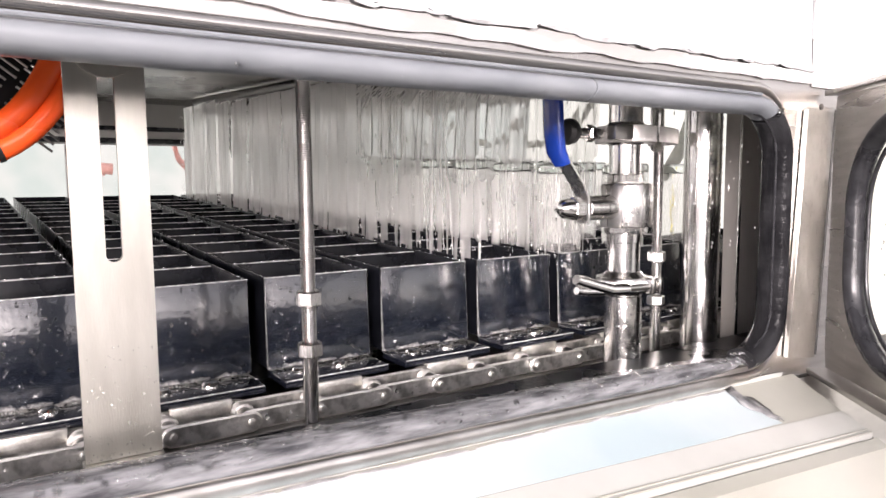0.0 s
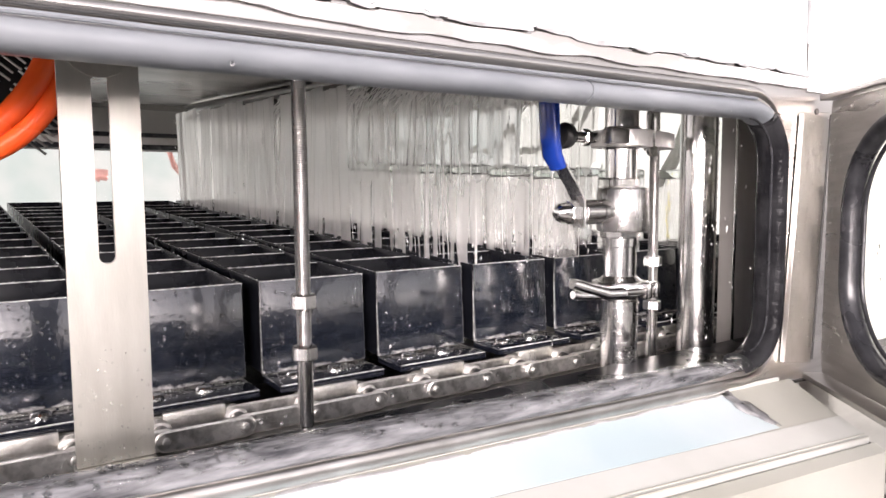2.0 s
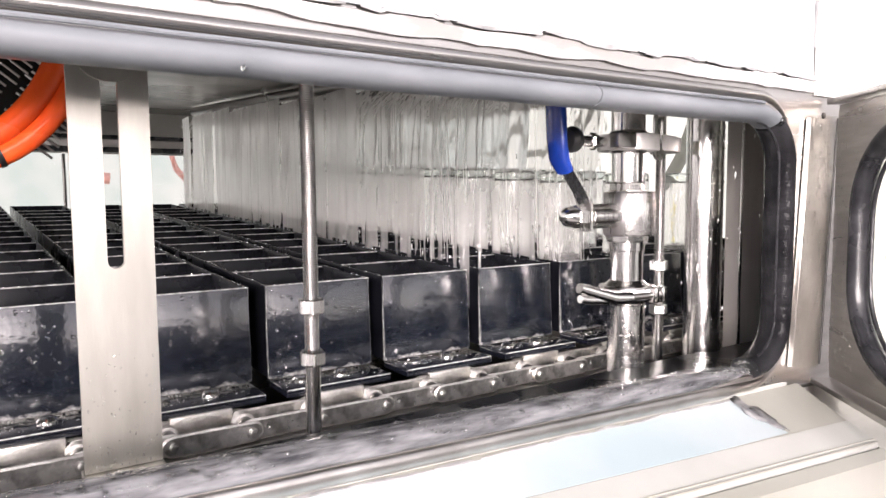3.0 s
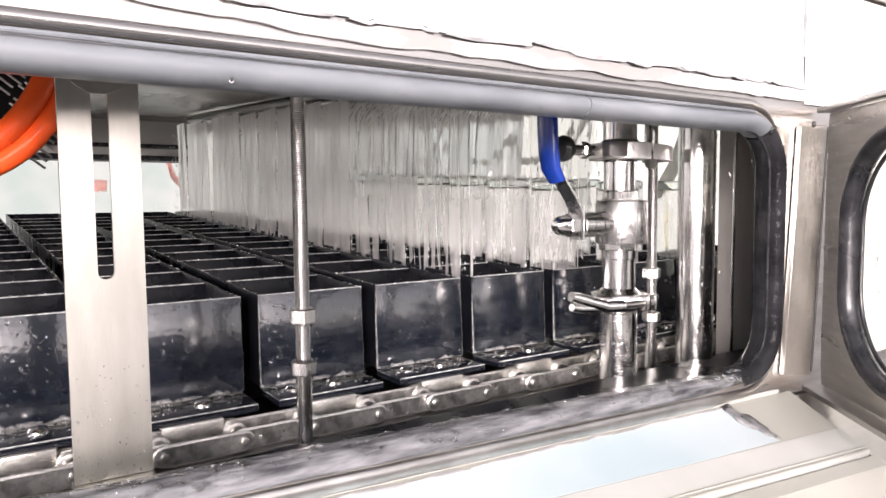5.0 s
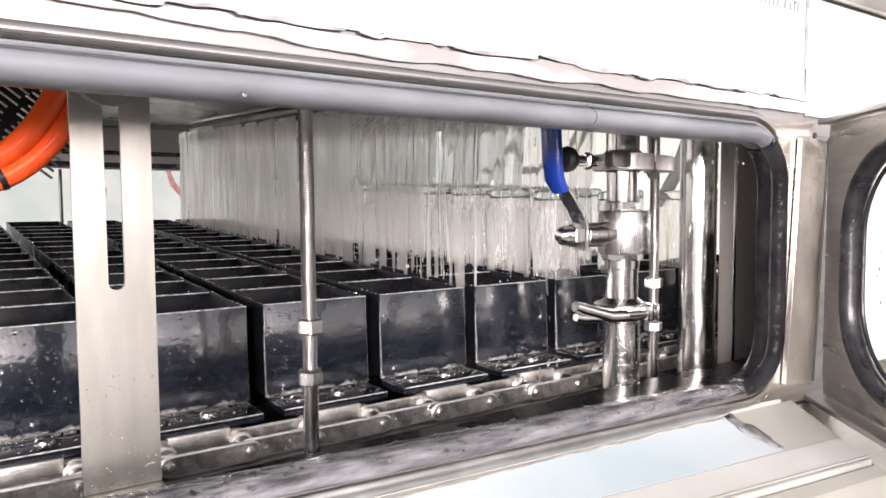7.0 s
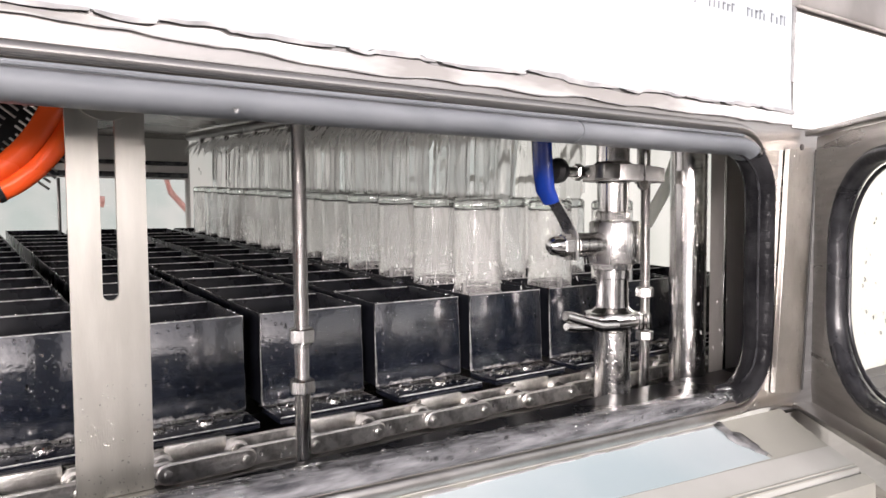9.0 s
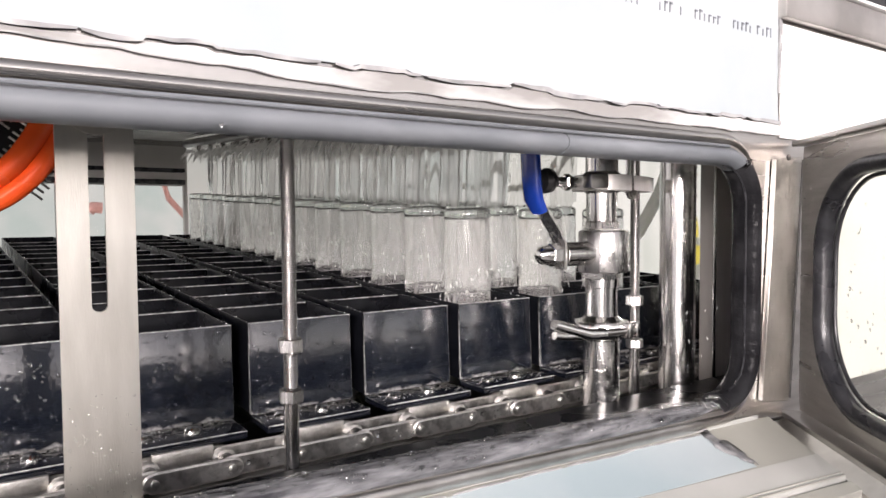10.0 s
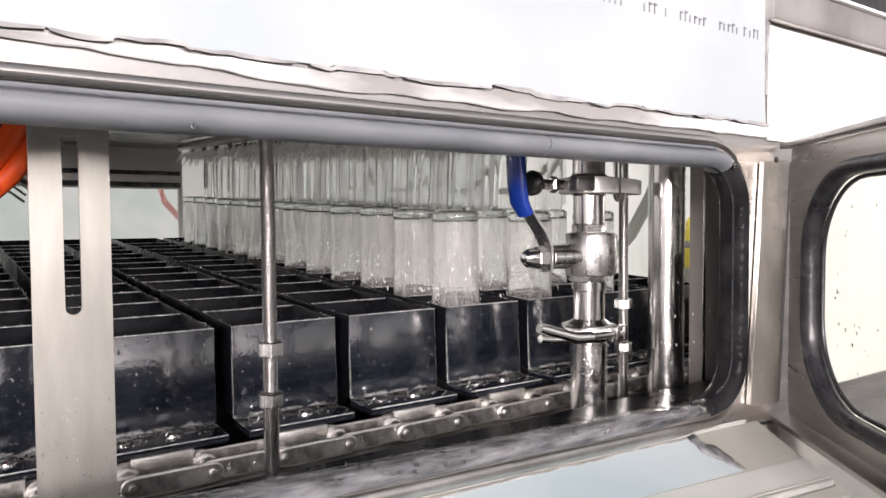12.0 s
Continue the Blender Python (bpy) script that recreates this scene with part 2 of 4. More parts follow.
# ---- building helpers ----


def mesh_of(name, bm, material, smooth=True, angle=35):
    me = bpy.data.meshes.new(name)
    bmesh.ops.recalc_face_normals(bm, faces=bm.faces)
    bm.to_mesh(me)
    bm.free()
    me.materials.append(material)
    if smooth:
        me.shade_smooth()
        me.set_sharp_from_angle(angle=radians(angle))
    return me


def part(name, bm, material, parent=None, label="", kind=""):
    ob = new(name, mesh_of(name, bm, material, True, 180 if material is WATER else 35))
    ob.parent = parent
    return tagged(ob, label, kind=kind)


def thing(name, label, category, group="", at=None, kind=""):
    ob = new(name)
    ob.empty_display_size = 0.02
    if at is not None:
        ob.matrix_basis = at
    return tagged(ob, label, category, group, kind)


SKEW_X, RISE = -0.035, 0.05


def skew(bm, kx=SKEW_X, kz=RISE):
    """The machine runs a little uphill and aside towards its back."""
    for v in bm.verts:
        if v.co.y > 0:
            v.co.x += kx * v.co.y
            v.co.z += kz * v.co.y
    return bm


def B():
    return bmesh.new()


def box(bm, x0, x1, y0, y1, z0, z1, bevel=0.0):
    v = [bm.verts.new((x, y, z)) for x in (x0, x1) for y in (y0, y1) for z in (z0, z1)]
    fs = [bm.faces.new([v[i] for i in f]) for f in ((0, 1, 3, 2), (4, 6, 7, 5), (0, 4, 5, 1), (2, 3, 7, 6), (0, 2, 6, 4), (1, 5, 7, 3))]
    if bevel:
        es = list({e for f in fs for e in f.edges})
        bmesh.ops.bevel(bm, geom=es, offset=bevel, segments=2, affect="EDGES", profile=0.5)
    return bm


def sweep(bm, pts, radius, seg=12, closed=False, caps=True, flat=(1.0, 1.0), up=(0, 0, 1)):
    """A tube along pts; radius a number or one for each point; flat squeezes the section."""
    pts = [Vector(p) for p in pts]
    n, rings = len(pts), []
    for i, p in enumerate(pts):
        a = pts[(i - 1) % n] if closed or i else p
        b = pts[(i + 1) % n] if closed or i < n - 1 else p
        d = (b - a).normalized()
        u = Vector(up)
        if abs(d.dot(u)) > 0.95:
            u = Vector((0, 1, 0))
        s = d.cross(u).normalized()
        w = s.cross(d)
        r = radius[i] if isinstance(radius, (list, tuple)) else radius
        rings.append([bm.verts.new(p + s * (math.cos(t) * r * flat[0]) + w * (math.sin(t) * r * flat[1]))
                      for t in (2 * math.pi * k / seg for k in range(seg))])
    for i in range(n if closed else n - 1):
        a, b = rings[i], rings[(i + 1) % n]
        for k in range(seg):
            bm.faces.new((a[k], a[(k + 1) % seg], b[(k + 1) % seg], b[k]))
    if caps and not closed:
        bm.faces.new(rings[0])
        bm.faces.new(rings[-1])
    return bm


def lathe(bm, profile, seg=32, m=Matrix(), cap=True):
    """Turns (radius, height) pairs about z, then places by m."""
    rings = [[bm.verts.new(m @ Vector((r * math.cos(2 * math.pi * k / seg), r * math.sin(2 * math.pi * k / seg), h))) for k in range(seg)]
             for r, h in profile]
    for a, b in zip(rings, rings[1:]):
        for k in range(seg):
            bm.faces.new((a[k], a[(k + 1) % seg], b[(k + 1) % seg], b[k]))
    if cap:
        bm.faces.new(rings[0])
        bm.faces.new(rings[-1])
    return bm


def prism(bm, poly, y0, y1):
    """Extrudes a polygon of (x, z) along y."""
    a = [bm.verts.new((x, y0, z)) for x, z in poly]
    b = [bm.verts.new((x, y1, z)) for x, z in poly]
    bm.faces.new(a)
    bm.faces.new(b)
    for i in range(len(poly)):
        j = (i + 1) % len(poly)
        bm.faces.new((a[i], a[j], b[j], b[i]))
    return bm


def hexnut(bm, x, y, z0, z1, flats, m=Matrix()):
    r = flats / math.sqrt(3)
    c = 0.0012
    return lathe(bm, [(r * 0.86, z0), (r, z0 + c), (r, z1 - c), (r * 0.86, z1)], 6, m @ Matrix.Translation((x, y, 0)) @ pose(0, 0, 0, 0, 0, 17))


def ring_wall(bm, inner, outer, y0, y1):
    """A plate with a hole: inner and outer outlines with equally many (x, z) points."""
    loops = [[bm.verts.new((x, y, z)) for x, z in c] for c, y in ((inner, y0), (outer, y0), (outer, y1), (inner, y1))]
    n = len(inner)
    for a, b in zip(loops, loops[1:] + loops[:1]):
        for i in range(n):
            j = (i + 1) % n
            bm.faces.new((a[i], a[j], b[j], b[i]))
    return bm


def rounded(corners, radii, steps=10):
    """A rounded outline from corners given counter-clockwise."""
    out, n = [], len(corners)
    for i in range(n):
        p, a, b = Vector(corners[i]), Vector(corners[i - 1]), Vector(corners[(i + 1) % n])
        r = radii[i]
        u, w = (a - p).normalized(), (b - p).normalized()
        for k in range(steps + 1):
            t = k / steps
            out.append(tuple(p + u * r * (1 - math.sin(t * math.pi / 2)) + w * r * (1 - math.cos(t * math.pi / 2))))
    return out


def drops(bm, n, place, rmin, rmax, rng, squash=0.55, normal=(0, -1, 0), stretch=1.3):
    """Small beads of water scattered by place(rng) on a face with that normal."""
    nv = Vector(normal).normalized()
    q = nv.to_track_quat("Z", "Y").to_matrix().to_4x4()
    for _ in range(n):
        r = rmin + (rmax - rmin) * rng.random() ** 2.5
        s = 0.8 + stretch * rng.random() * 0.6
        m = Matrix.Translation(place(rng)) @ q @ Matrix.Diagonal((r, r * s, r * squash, 1))
        bmesh.ops.create_icosphere(bm, subdivisions=1, radius=1, matrix=m)
    return bm


def wavy(x, seed, a=0.004, s=9.0):
    return a * (noise.noise((x * s, seed, 0)) + 0.5 * noise.noise((x * s * 3.1, seed, 4)) + 0.25 * noise.noise((x * s * 9, seed, 8)))

# ---- the casing ----
PANEL_Y = -0.245
BACK_Y, END_X, CEIL_Z, BED_Z = 1.75, 0.82, 0.262, -0.42


def sill(x):
    """The lower edge of the opening falls a little, to drain."""
    return -0.0745 - 0.035 * x


def opening(d, left=-1.0):
    """The outline of the opening, d metres outside the gasket's middle."""
    x1 = 0.474 + d
    return rounded([(left - d, sill(left) - d), (x1, sill(x1) - d), (x1, 0.163 + d), (left - d, 0.163 + d)],
                   [0.05 + d] * 4)


def build_front():
    inner = opening(0.004)
    outer = []
    cx, cz = -0.1, 0.05
    for x, z in inner:
        dx, dz = x - cx, z - cz
        k = min(1.5 / abs(dx) if dx else 1e9, 0.9 / abs(dz) if dz else 1e9)
        outer.append((cx + dx * k, cz + dz * k))
    tagged(part("wall_front", ring_wall(B(), inner, outer, PANEL_Y, PANEL_Y + 0.004), PANEL), "stainless steel front casing with a long rounded opening", "wall", kind="structure")
    bm = ring_wall(B(), opening(0.006), opening(0.011), PANEL_Y - 0.004, PANEL_Y)
    tagged(part("trim_edge", bm, INNER), "dark steel edge behind the seal", "trim", kind="structure")
    line = opening(0.0165)
    bm = sweep(B(), [(x, PANEL_Y - 0.001, z) for x, z in line], [0.0062 - 0.0046 * min(1, max(0, (x - 0.42) / 0.06)) for x, z in line], 16, closed=True, flat=(0.85, 1.0), up=(0, 1, 0))
    tagged(part("trim_opening", bm, PANEL), "raised steel edge round the wet opening", "trim", kind="structure")
    # Paler bead added over the lower trim to brighten its dark reflection.
    wet = [(-0.95 + i * 0.03, PANEL_Y - 0.0035, sill(-0.95 + i * 0.03) - 0.0170 + 0.0005 * noise.noise((i * 0.8, 4, 4))) for i in range(47) if -0.95 + i * 0.03 < 0.45]
    bm = sweep(B(), wet, [0.0062] * (len(wet) - 2) + [0.004, 0.0015], 16, flat=(0.6, 1.0))
    tagged(part("trim_sill", bm, PLATE_STEEL), "pale limescaled steel bead added to brighten the edge below the sill", "trim", kind="structure")
    # rubber seal: painted lit grey along the top in two lengths, shaded black round the end, reflecting along the sill
    line = opening(0.0)
    pts = [(x, PANEL_Y + 0.004, z) for x, z in line]
    seal = thing("rubber_seal", "rubber seal round the opening, painted lit grey and shaded black, wet with drops", "seal")

    def length(name, a, b, material, wob=0.0006, r=0.0105, tail=()):
        n = max(4, int((b - a) / 0.03))
        path = [(a + (b - a) * i / n, PANEL_Y + 0.004, 0.163 + wob * noise.noise((i * 0.7, a, 3))) for i in range(n + 1)]
        part(name, sweep(B(), path + list(tail), r, 18, flat=(1.5, 0.92)), material, seal)
    length("seal_length", -0.96, 0.1995, LIT_RUBBER)
    # Thin bead, added to draw the highlight line along the seal.
    lip = [(-0.9 + i * 0.03, PANEL_Y - 0.0105, 0.1715 + 0.0004 * noise.noise((i * 0.9, 5, 5))) for i in range(45)]
    part("seal_highlight", sweep(B(), lip, 0.0016, 8), LIT_RUBBER, seal, "thin bead added for the highlight line on the seal")
    tail = sorted(p for p in pts if p[0] > 0.4245 and p[2] > 0.1535)
    length("seal_length", 0.2005, 0.420, LIT_RUBBER, 0.0004, 0.0108, tail)
    bend = [p for p in pts if p[0] > 0.30 and p[2] < 0.1555 and (p[0] > 0.420 or p[2] < 0)]
    bend.sort(key=lambda p: math.atan2(p[2] - 0.04, p[0] - 0.38))
    bend = [p for p in bend if p[2] > -0.06 or p[0] > 0.40]
    part("seal_corner", sweep(B(), bend, 0.0110, 18, flat=(0.92, 1.5), up=(0, 1, 0)), SHADED_RUBBER, seal, "rubber bent round the corner, painted black for its shade")
    for inset in (0.004, 0.011):
        rib = [(x, PANEL_Y - 0.0075 + 0.6 * inset, z) for x, z in opening(0.002 - inset) if x > 0.40 and z > -0.08]
        rib.sort(key=lambda p: math.atan2(p[2] - 0.04, p[0] - 0.38))
        part("seal_rib", sweep(B(), rib, 0.0014, 8, up=(0, 1, 0)), BLACK_RUBBER, seal, "thin black rubber rib")
    low = [(-0.97 + i * 0.03, PANEL_Y + 0.001, sill(-0.97 + i * 0.03) - 0.0015) for i in range(47) if -0.97 + i * 0.03 < 0.425]
    part("seal_sill", sweep(B(), low, [0.0104] * (len(low) - 3) + [0.0102, 0.0085, 0.005], 18, flat=(1.35, 0.86)), SILL_RUBBER, seal, "wet grey rubber with painted reflections")
    rng = random.Random(3)
    bm = drops(B(), 900, lambda r: (lambda x, a: (x, PANEL_Y + 0.001 - 0.0140 * math.cos(a), sill(x) - 0.0015 + 0.0089 * math.sin(a)))(-0.38 + 0.80 * r.random(), 0.2 + 1.7 * r.random()), 0.0005, 0.0030, rng, 0.4, (0, -0.2, 1))
    part("condensation", bm, WATER, seal, "clear water beads", "stuff")
    side = [p for p in bend if p[0] > 0.44]
    bm = drops(B(), 220, lambda r: (lambda p: (p[0] + 0.003 * (r.random() - 0.6), PANEL_Y - 0.0095, p[2] + 0.008 * (r.random() - 0.5)))(r.choice(side)), 0.0005, 0.0022, rng, 0.6, (-0.3, -1, 0))
    part("condensation", bm, WATER, seal, "clear water beads", "stuff")
    bm = drops(B(), 26, lambda r: (-0.3 + 0.75 * r.random(), PANEL_Y - 0.0095, 0.157 + 0.009 * r.random()), 0.0005, 0.0016, rng, 0.6, (0, -1, -0.3))
    part("condensation", bm, WATER, seal, "clear water beads", "stuff")


def strip(bm, x0, x1, lo, hi, y, n, curl=0.0, thick=0.0006):
    """A thin sheet in the panel's plane between two wavy edges lo(x) and hi(x)."""
    rows = []
    for i in range(n + 1):
        x = x0 + (x1 - x0) * i / n
        a, b = lo(x), hi(x)
        rows.append([bm.verts.new((x, y - curl, a)), bm.verts.new((x, y - curl * 0.25, a + (b - a) * 0.04)), bm.verts.new((x, y, a + (b - a) * 0.12)), bm.verts.new((x, y, b)),
                     bm.verts.new((x, y + thick, b)), bm.verts.new((x, y + thick, a))])
    for r, s in zip(rows, rows[1:]):
        for k in range(6):
            bm.faces.new((r[k], r[(k + 1) % 6], s[(k + 1) % 6], s[k]))
    bm.faces.new(rows[0])
    bm.faces.new(rows[-1])
    return bm


LEDGE_END = 0.510


def FOLD_1(x):
    return 0.0520 + 0.030 * (x - 0.51)


def FOLD_2(x):
    return 0.0815 + 0.040 * (x - 0.51)


def on_ledge(x, u, lift=0.0):
    """A point of the sloping ledge, u metres out from the casing."""
    return (x, PANEL_Y - 0.0025 - u + 0.45 * lift, sill(x) - 0.0255 - 0.51 * u + 0.89 * lift)


def ledge_slab(bm, x0, x1, u0, u1, lift, thick, n, shift=lambda x, u: 0.0):
    """A sheet on the ledge between the outlines u0(x) and u1(x)."""
    rows = []
    for i in range(n + 1):
        x = x0 + (x1 - x0) * i / n
        a, b = u0(x), max(u1(x), u0(x) + 0.0004)
        rows.append([bm.verts.new(on_ledge(x + shift(x, u), u, h)) for u, h in ((a, lift), (b, lift))]
                    + [bm.verts.new(on_ledge(x + shift(x, u), u, lift) [:2] + (on_ledge(x, u, lift)[2] - thick,)) for u in (b, a)])
    for r, q in zip(rows, rows[1:]):
        for k in range(4):
            bm.faces.new((r[k], r[(k + 1) % 4], q[(k + 1) % 4], q[k]))
    bm.faces.new(rows[0])
    bm.faces.new(rows[-1])
    return bm


def build_films():
    y = PANEL_Y - 0.002
    edge = lambda x: 0.2035 + wavy(x, 2.0, 0.0030, 9) + (0.002 if math.sin(x * 47) > 0.6 else 0)
    film = thing("protective_film", "pale blue protective film with a torn lower edge, printed", "film")
    part("sheet", strip(B(), -1.2, 0.519, edge, lambda x: 0.62, y, 320, 0.0012), FILM, film)
    rng = random.Random(11)
    bm = B()
    x = -0.6
    while x < 0.515:
        w = 0.03 + 0.07 * rng.random()
        t = 0.0006 + 0.0024 * rng.random() ** 1.5
        strip(bm, x, min(x + w, 0.53), lambda u: edge(u) - 0.0012 - t * math.sin(math.pi * min(1, max(0, (u - x) / w))), lambda u: edge(u) + 0.0002, y - 0.0018, 14, 0.0, 0.0012)
        x += w + 0.012 * rng.random()
    part("torn_edge_shade", bm, FILM_EDGE_SHADE, film, "grey strip for the shade of the torn curled edge")
    # a narrow side edge, torn, at the end of the sheet, in the same shade grey
    bm = B()
    for i in range(9):
        z = 0.315 - i * 0.009
        box(bm, 0.517 + 0.002 * rng.random(), 0.5205 + 0.003 * rng.random() * (1 if i < 4 else 0.3), y - 0.0022, y - 0.0005, z - 0.0088, z)
    part("torn_edge_shade", bm, FILM_EDGE_SHADE, film, "grey strip for the shade of the torn curled edge")
    # unreadable printed line as plain bars
    bm = B()
    for x0, n in ((0.262, 5), (0.322, 3), (0.352, 1), (0.374, 6), (0.436, 5), (0.478, 1), (0.488, 3)):
        for i in range(n):
            h = 0.006 + 0.004 * rng.random()
            cx = x0 + i * 0.0072
            box(bm, cx, cx + 0.0014, y - 0.0009, y - 0.0004, 0.291, 0.291 + h)
            if rng.random() < 0.6:
                box(bm, cx, cx + 0.0045, y - 0.0009, y - 0.0004, 0.291 + h * 0.8, 0.291 + h)
    part("print", bm, PRINT, film, "grey print of plain bars", "stuff")
    rest = thing("film_remnant", "white film remnant stuck along the wet steel edge", "film")
    lo = lambda x: 0.1895 + wavy(x, 7.0, 0.004, 7) + max(0.0, -0.05 * x)
    part("sheet", strip(B(), -1.1, 0.545, lo, lambda u: edge(u) - 0.0032, y + 0.0005, 300, 0.0006), REMNANT_FILM, rest)
    bm = strip(B(), -0.9, 0.545, lambda u: lo(u) - 0.0005 - 0.0006 * abs(noise.noise((u * 40, 2, 2))), lambda u: lo(u) + 0.0004, y - 0.0012, 260, 0.0, 0.0008)
    part("torn_edge_shade", bm, FILM_EDGE_SHADE, rest, "thin grey strip for the shade of the torn edge")
    # a sloping drip ledge below the opening, covered with film that is torn off near the door
    bm = ledge_slab(B(), -1.4, LEDGE_END, lambda x: -0.001, FOLD_1, 0.0, 0.012, 60)
    tagged(part("trim_ledge", bm, BEIGE_FILM), "beige sloping drip ledge below the opening", "trim", kind="structure")
    # Same slope as the ledge; the paler film paints the fold's brighter tilt.
    bm = ledge_slab(B(), -1.4, LEDGE_END, lambda x: FOLD_1(x) + 0.0006, FOLD_2, 0.0014, 0.012, 60)
    tagged(part("trim_lower", bm, FOLD_FILM), "film covered outer fold of the ledge, whitened for the light on its tilt", "trim", kind="structure")
    for d, r in ((0.001, 0.0011), (0.0045, 0.0008)):
        bm = sweep(B(), [on_ledge(x, FOLD_2(x) - d, 0.0018) for x in (-1.4, -0.6, 0.0, 0.3, LEDGE_END)], r, 8)
        tagged(part("trim_bead", bm, BEIGE_FILM), "thin raised bead along the ledge's edge", "trim", kind="structure")
    bm = ledge_slab(B(), -1.4, LEDGE_END + 0.004, lambda x: FOLD_2(x) + 0.0006, lambda x: FOLD_2(x) + 0.012, -0.003, 0.25, 20)
    tagged(part("trim_base", bm, BEIGE_FILM), "white film covered base sheet of the casing", "trim", kind="structure")
    bm = ledge_slab(B(), LEDGE_END + 0.003, 0.64, lambda x: -0.001, lambda x: FOLD_2(x) + 0.05, -0.006, 0.012, 12)
    tagged(part("trim_gutter", bm, STEEL), "wet steel gutter between the ledge and the door", "trim", kind="structure")
    wet = thing("film_remnant", "ragged beige film remnant along the wet lower edge", "film")
    part("sheet", strip(B(), -0.9, 0.49, lambda x: sill(x) - 0.0262, lambda x: sill(x) - 0.0215 + wavy(x, 12.0, 0.0030, 14), PANEL_Y - 0.0016, 260), FOLD_FILM, wet)
    bm = drops(B(), 260, lambda r: (lambda x: (x, PANEL_Y - 0.0004, sill(x) - 0.011 - 0.016 * r.random()))(-0.35 + 0.82 * r.random()), 0.0006, 0.0030, rng, 0.35, (0, -1, 0.2), 2.0)
    part("condensation", bm, WATER, wet, "clear water beads", "stuff")
    lower = thing("protective_film", "pale blue protective film on the sloping ledge, torn at its edges", "film")
    up = lambda x: 0.0035 + wavy(x, 5.0, 0.0022, 8)
    bm = ledge_slab(B(), -0.9, 0.392, up, lambda x: FOLD_1(x) - 0.001, 0.0009, 0.0006, 220, lambda x, u: 0.020 * max(0, (x - 0.3) / 0.092) * u / 0.05)
    part("sheet", bm, LOWER_FILM, lower)
    bm = B()
    x = -0.6
    while x < 0.385:
        w = 0.025 + 0.05 * rng.random()
        t = 0.0006 + 0.0014 * rng.random()
        ledge_slab(bm, x, min(x + w, 0.388), lambda u: up(u) - t * math.sin(math.pi * min(1, max(0, (u - x) / w))), lambda u: up(u) + 0.0007, 0.0022, 0.0008, 10)
        x += w + 0.008 * rng.random()
    part("torn_edge_shade", bm, FILM_EDGE_SHADE, lower, "grey strip for the shade of the torn curled edge")
    # crumpled flap: a folded corner with small creases
    bm = B()
    rows = []
    for i in range(9):
        v = i / 8
        u0 = 0.004 + 0.042 * v
        half = 0.004 + 0.017 * math.sin(math.pi * min(1, v * 0.95 + 0.05)) ** 0.8
        rows.append([bm.verts.new(on_ledge(0.393 + 0.018 * v + half * (k / 4 - 0.62) + 0.009 * noise.noise((k * 0.7, v * 6, 9)), u0 + 0.004 * noise.noise((k * 0.9, v * 3, 2)),
                                           0.0024 + 0.0028 * abs(noise.noise((k * 1.3, v * 7, 5))) + 0.002 * math.sin(math.pi * k / 4))) for k in range(5)])
    for p, q in zip(rows, rows[1:]):
        for k in range(4):
            bm.faces.new((p[k], p[k + 1], q[k + 1], q[k]))
    flap = part("torn_flap", bm, CRUMPLED, lower, "crumpled grey torn flap")
    flap.modifiers.new("thickness", "SOLIDIFY").thickness = 0.0006
    bm = box(B(), 0.524, 1.45, PANEL_Y - 0.004, PANEL_Y - 0.0005, 0.186, 0.309, 0.001)
    tagged(part("trim_upper", bm, WHITE_FILM), "white smooth upper casing beside the film", "trim", kind="structure")
    bm = box(B(), 0.517, 1.45, PANEL_Y - 0.012, PANEL_Y - 0.0005, 0.313, 0.352, 0.002)
    tagged(part("trim_rail", bm, INNER), "grey steel rail above the casing", "trim", kind="structure")
    bm = box(B(), 0.517, 1.45, PANEL_Y - 0.016, PANEL_Y - 0.0005, 0.353, 0.357, 0.001)
    tagged(part("trim_bead", bm, WHITE_FILM), "thin white bead over the rail", "trim", kind="structure")
    bm = box(B(), 0.517, 1.45, PANEL_Y - 0.010, PANEL_Y - 0.0005, 0.358, 0.60, 0.002)
    tagged(part("trim_head", bm, BLACK_RUBBER), "black head of the casing", "trim", kind="structure")
    hinge = thing("hinge_plate", "upright stainless steel hinge plate with water beads and limescale", "plate")
    y = PANEL_Y - 0.0008
    bm = prism(B(), [(0.4905, -0.0965), (0.541, -0.1035), (0.5615, 0.167), (0.5112, 0.163)], y - 0.006, y)
    bmesh.ops.bevel(bm, geom=list(bm.edges), offset=0.0005, segments=1, affect="EDGES")
    part("plate", bm, PLATE_STEEL, hinge)
    bm = sweep(B(), [(0.5425, y - 0.0065, -0.100), (0.5622, y - 0.0065, 0.164)], 0.0011, 8)
    part("seam", bm, DARK_STEEL, hinge, "dark wet seam")
    part("screw", lathe(B(), [(0.0035, 0), (0.0033, 0.0014), (0.001, 0.0018)], 14, pose(0.533, y - 0.006, 0.1655, 90)), DARK_STEEL, hinge, "small dark screw head")
    bead = lambda r: (lambda v, w: (0.4925 + 0.020 * v + 0.047 * w, y - 0.0061, -0.095 + 0.258 * v))(r.random() ** 0.7, r.random())
    part("condensation", drops(B(), 520, bead, 0.0005, 0.0026, rng, 0.5), WATER, hinge, "clear water beads", "stuff")


